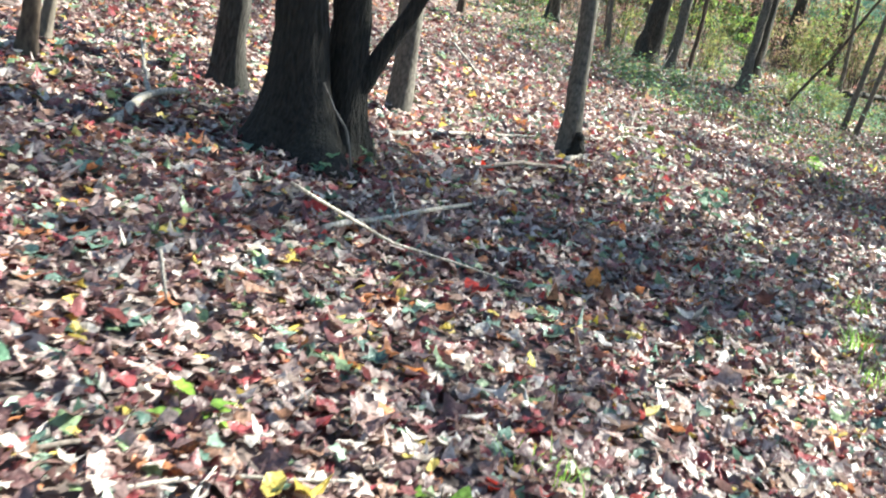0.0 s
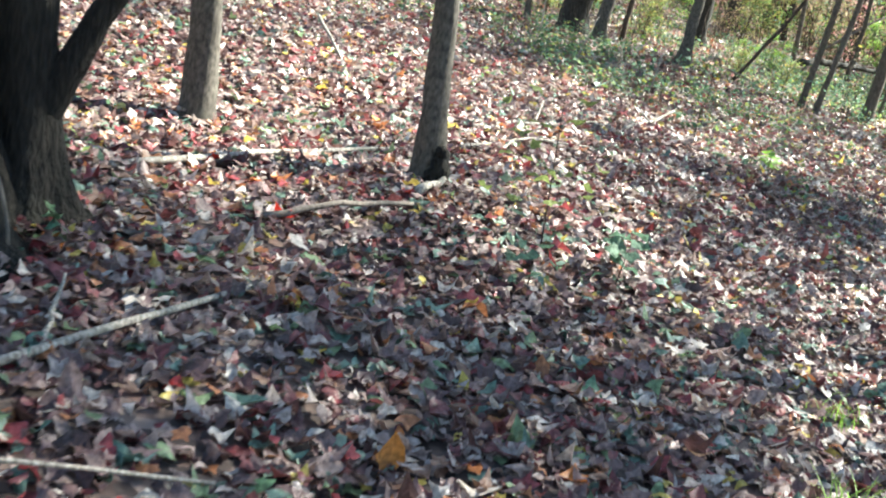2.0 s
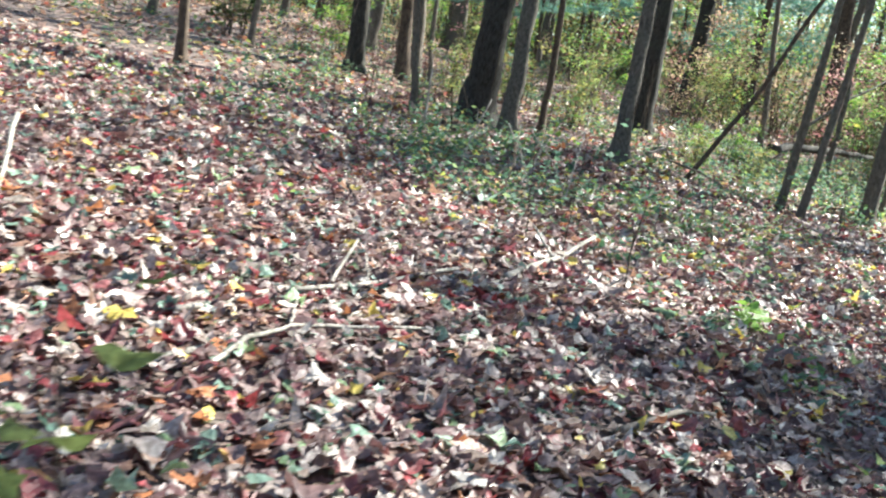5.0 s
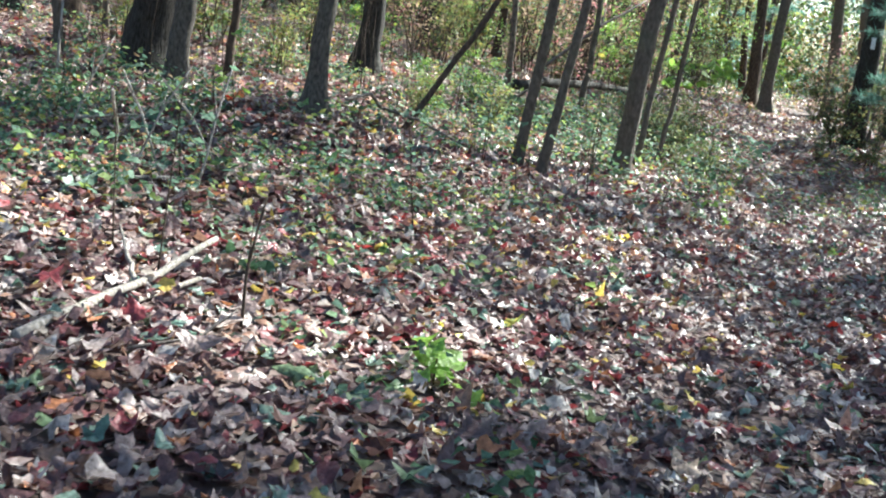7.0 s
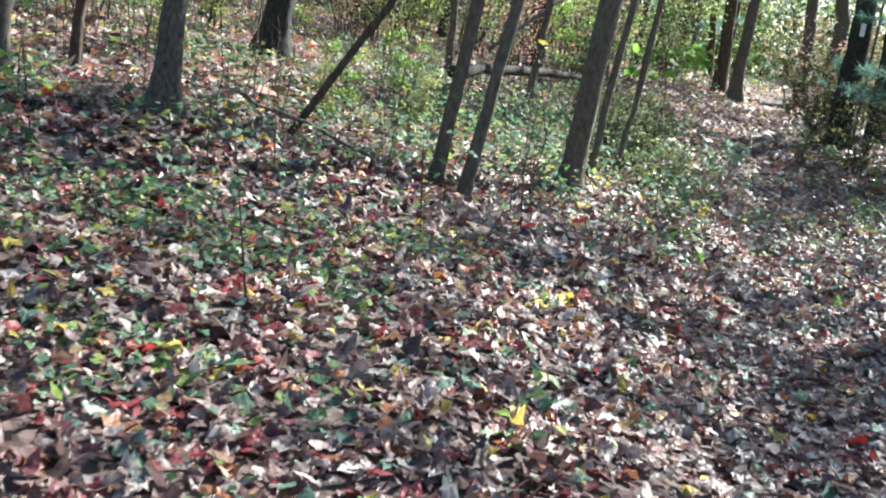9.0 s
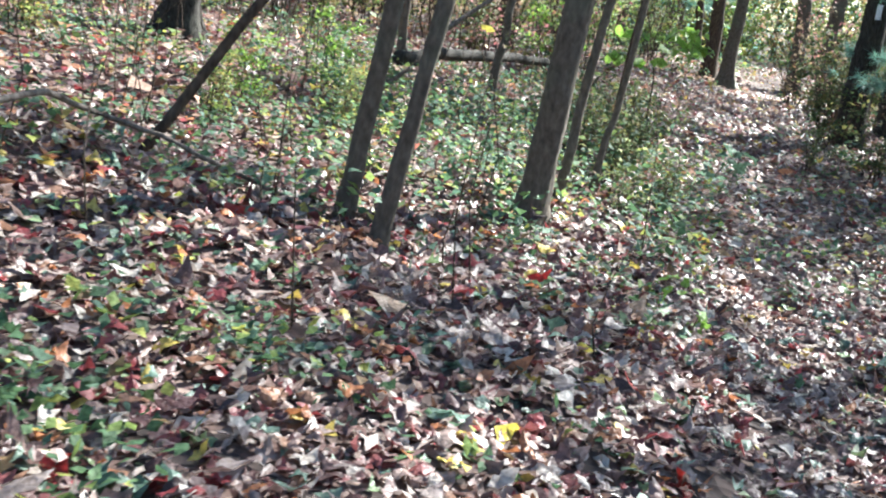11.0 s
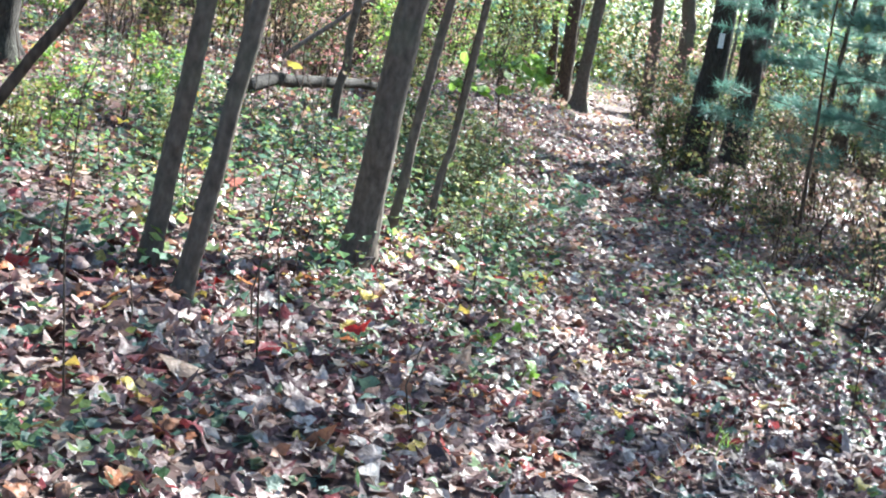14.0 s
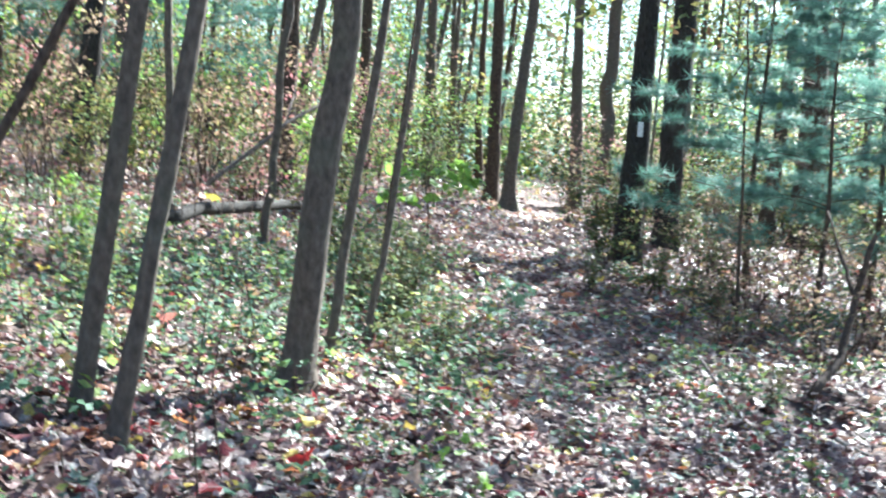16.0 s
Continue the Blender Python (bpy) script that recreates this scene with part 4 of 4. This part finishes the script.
for x, y, size, mat, label in [
        (0.08, 8.26, 0.15, RED_LEAF, "scarlet maple leaf"), (0.42, 5.13, 0.13, RED_LEAF, "scarlet maple leaf"), (1.53, 5.82, 0.09, ORANGE_LEAF, "orange fallen leaf"),
        (0.98, 5.67, 0.14, ORANGE_LEAF, "rust-orange oak leaf"), (6.45, 16.42, 0.10, RED_LEAF, "scarlet fallen leaf"), (6.38, 15.76, 0.08, YELLOW_LEAF, "yellow fallen leaf"),
        (5.70, 15.84, 0.16, TAN_LEAF, "large tan oak leaf"), (6.15, 16.2, 0.09, YELLOW_LEAF, "yellow fallen leaf"), (6.25, 16.15, 0.08, YELLOW_LEAF, "yellow fallen leaf"),
        (6.85, 16.35, 0.15, TAN_LEAF, "pale tan leaf"), (4.75, 11.9, 0.16, TAN_LEAF, "large pale oak leaf"), (3.6, 11.4, 0.14, TAN_LEAF, "large pale curled leaf"),
        (1.25, 3.9, 0.10, RED_LEAF, "crimson fallen leaf"), (0.95, 4.3, 0.09, RED_LEAF, "crimson fallen leaf"), (0.45, 3.3, 0.09, RED_LEAF, "crimson fallen leaf"),
        (0.62, 4.4, 0.09, YELLOW_LEAF, "yellow fallen leaf"), (0.05, 4.9, 0.12, YELLOW_LEAF, "yellow fallen leaf"), (-0.02, 4.5, 0.12, ORANGE_LEAF, "orange fallen leaf"),
        (6.2, 17.0, 0.16, ORANGE_LEAF, "rusty oak leaf"), (6.0, 16.85, 0.13, RED_LEAF, "dark red leaf"), (5.3, 16.6, 0.12, RED_LEAF, "dark red leaf")]:
    fallen_leaf(x, y, size, mat, label + " lying on the litter", "oak" if "oak" in label else "oval" if "yellow" in label else "maple", seed=len(label))
spots = random.Random(8)
for k in range(95):
    x, y = (spots.uniform(3.2, 7.6), spots.uniform(12.6, 17.2)) if k < 62 else (spots.uniform(-0.7, 2.1), spots.uniform(3.4, 9.0))
    mat, label, form = spots.choice(((RED_LEAF, "crimson fallen maple leaf", "maple"), (ORANGE_LEAF, "orange-brown fallen oak leaf", "oak"), (YELLOW_LEAF, "yellow fallen leaf", "oval"), (TAN_LEAF, "pale tan fallen leaf", "maple"), (GREEN_LEAF, "dull green fallen leaf", "maple")))
    fallen_leaf(x, y, spots.uniform(0.065, 0.125), mat, label + " lying on the litter", form, 0.028, seed=k)
fallen_leaf(6.06, 16.32, 0.055, YELLOW_LEAF, "round yellow leaf hanging from a sapling twig", "oval", z=1.17, seed=3)
fallen_leaf(5.78, 17.77, 0.09, YELLOW_LEAF, "yellow-green leaf hanging from a thin twig", "oval", z=0.75, seed=4)

# ---- undergrowth and leaf litter ----
def herb_field():
    """Low leafy plants: thick by the clump and along the trail, sparse on the open litter."""
    r = np.random.default_rng(21)
    n = 72000
    x, y = r.uniform(-7, 30, n), r.uniform(2, 42, n)
    far = np.hypot(x - 4.9, y - 12.5)
    d = trail_distance(x, y)
    want = 0.008 + 0.3 * hump(x, y, 2.6, 16.6, 1.5) + 0.5 * hump(x, y, 3.5, 14.9, 0.8) + 0.035 * hump(x, y, 5.0, 15.0, 1.3) + 0.07 * hump(x, y, 4.2, 11.8, 0.8) + 0.14 * hump(x, y, 10.8, 19.3, 1.4) + 0.24 * hump(x, y, 7.0, 20.5, 2.5) + 0.22 / (1 + np.exp(-(y - 18.3 - 0.25 * (x < 3) * 8) * 1.1))
    want *= np.where(d < 0.45, 0.04, np.where(d < 0.8, 0.5, 1.0))
    want *= np.where(far < 12, 0.8, 0.2)
    want *= 0.12 + 1.9 * np.clip(1.6 * np.sin(x * 2.3 + 2 * np.sin(y * 1.7)) * np.sin(y * 2.1 + 1.5 * np.sin(x * 1.3)) + 0.1, 0, 1)
    want += 0.75 * np.clip(1.6 * hump(x, y, 8.1, 18.9, 1.0) + 0.45 * hump(x, y, 7.3, 17.6, 0.5) + 0.8 * hump(x, y, 3.4, 14.8, 0.6) + 0.08 * hump(x, y, 4.7, 16.0, 0.8) + 0.4 * hump(x, y, 6.4, 18.6, 0.9), 0, 1) * np.where(d < 0.5, 0.1, 1)
    keep = (r.uniform(0, 1, n) < want) & (x < 6.5 + 1.2 * (y - 11)) & (x > -0.4 * y - 2)
    x, y, far = x[keep], y[keep], far[keep]
    per = 20
    h = np.repeat(r.uniform(0.05, 0.22, len(x)) * (1 + 0.8 * hump(x, y, 8.0, 18.6, 1.3)) * (1 + 0.03 * np.maximum(far - 9, 0)), per)
    px = np.repeat(x, per) + r.normal(0, 0.075, len(x) * per)
    py = np.repeat(y, per) + r.normal(0, 0.075, len(x) * per)
    pz = ground_z(px, py) + 0.03 + h * r.uniform(0, 1, len(px))
    size = np.repeat(r.uniform(0.6, 1.3, len(x)), per) * r.uniform(0.03, 0.06, len(px)) * np.repeat(1 + 0.035 * np.maximum(far - 8, 0), per)
    V, F = leaf_cloud("oval", np.stack([px, py, pz], -1), size, 0.42, r, 0.3, False)
    tagged(new("undergrowth", mesh_of("undergrowth", V, F, HERB)), "low dull green woodland plants among fallen leaves", "undergrowth", kind="stuff")


def stem_field():
    """Bare thin stems and dry grass standing in the undergrowth."""
    r = np.random.default_rng(22)
    tubes = []
    while len(tubes) < 440:
        x, y = r.uniform(1, 16), r.uniform(12, 27)
        if trail_distance(x, y) < 0.7 or not x < 5.8 + 1.1 * (y - 12.5) or math.hypot(x - 4.9, y - 12.5) < 3.5 or r.uniform() > 0.2 + 0.8 * hump(x, y, 8.0, 19.0, 2.5) + 0.8 * hump(x, y, 3.2, 15.8, 1.5) + 0.4 * (y > 18):
            continue
        h = r.uniform(0.25, 1.0) * (1.5 if r.uniform() < 0.15 else 1)
        a = r.normal(0, 0.14, 2) * h
        z = gz(x, y)
        tubes.append(tube([(x, y, z - 0.03), (x - a[1] * 0.35, y + a[0] * 0.35, z + h * 0.33), (x + a[0] * 0.2, y + a[1] * 0.6, z + h * 0.68), (x + a[0] * 1.3, y + a[1] * 1.3, z + h)], [0.0035, 0.003, 0.002, 0.001], 4))
    tagged(new("dry_stems", tube_mesh("dry_stems", tubes, BARK_BROWN)), "thin bare brown stems standing in the undergrowth", "stems", kind="stuff")


def litter(name, n, box, ok, sizes, mat, fine, seed, lift, label):
    r = np.random.default_rng(seed)
    x, y = r.uniform(box[0], box[1], n), r.uniform(box[2], box[3], n)
    k = ok(x, y, r.uniform(0, 1, n))
    x, y = x[k], y[k]
    pos = np.stack([x, y, ground_z(x, y) + 0.006 + np.abs(r.normal(0, lift, len(x)))], -1)
    s = r.uniform(*sizes, len(x)) * np.where(r.uniform(0, 1, len(x)) < 0.08, 1.5, 1.0) * np.where(trail_distance(x, y) < 0.4, 0.92, 1.0) * np.where(y < 12, 1.08, 1.0)
    kinds = ("maple", "oak", "oval")
    part = r.integers(0, 3, len(x))
    clouds = [leaf_cloud(kinds[j], pos[part == j], s[part == j], 0.30, r, 0.45, fine) for j in range(3)]
    V, F = stack_clouds(clouds)
    tagged(new(name, mesh_of(name, V, F, mat, False)), label, "leaf litter", kind="stuff")


def strip(x, y, q):
    return (x > 0.1 * y - 2.6 - 0.12 * y) & (x < np.maximum(0.42 * y + 1.6, 6.4 + 1.05 * (y - 12.5)))


def near_ok(x, y, q):
    return strip(x, y, q) & (q < np.where(y < 10, 1.0, np.where(y < 17.5, 1.0, 0.6)) * np.where(trail_distance(x, y) < 0.4, 0.8, 1))


herb_field()
stem_field()
litter("leaf_litter", 165000, (-3.2, 9.6, 2.0, 18.2), near_ok, (0.027, 0.086), LITTER, True, 31, 0.022, "brown, red and tan fallen leaves covering the ground")
litter("far_leaf_litter", 150000, (-14, 26, -12, 46), lambda x, y, q: (q < np.where(y < 6, 0.45, 1)) & ~((y > 2) & strip(x, y, q) & (y < 18.2) & (x < 9.6)) & (q < 1.0 - 0.012 * y), (0.07, 0.14), LITTER_FAR, False, 32, 0.03, "sunlit russet fallen leaves under the farther trees")
litter("trail_leaf_litter", 75000, (1, 17, 17.2, 28), lambda x, y, q: strip(x, y, q) & ((y > 18) | (x > 9.4)), (0.045, 0.085), LITTER, False, 33, 0.025, "brown and tan fallen leaves along the trail")
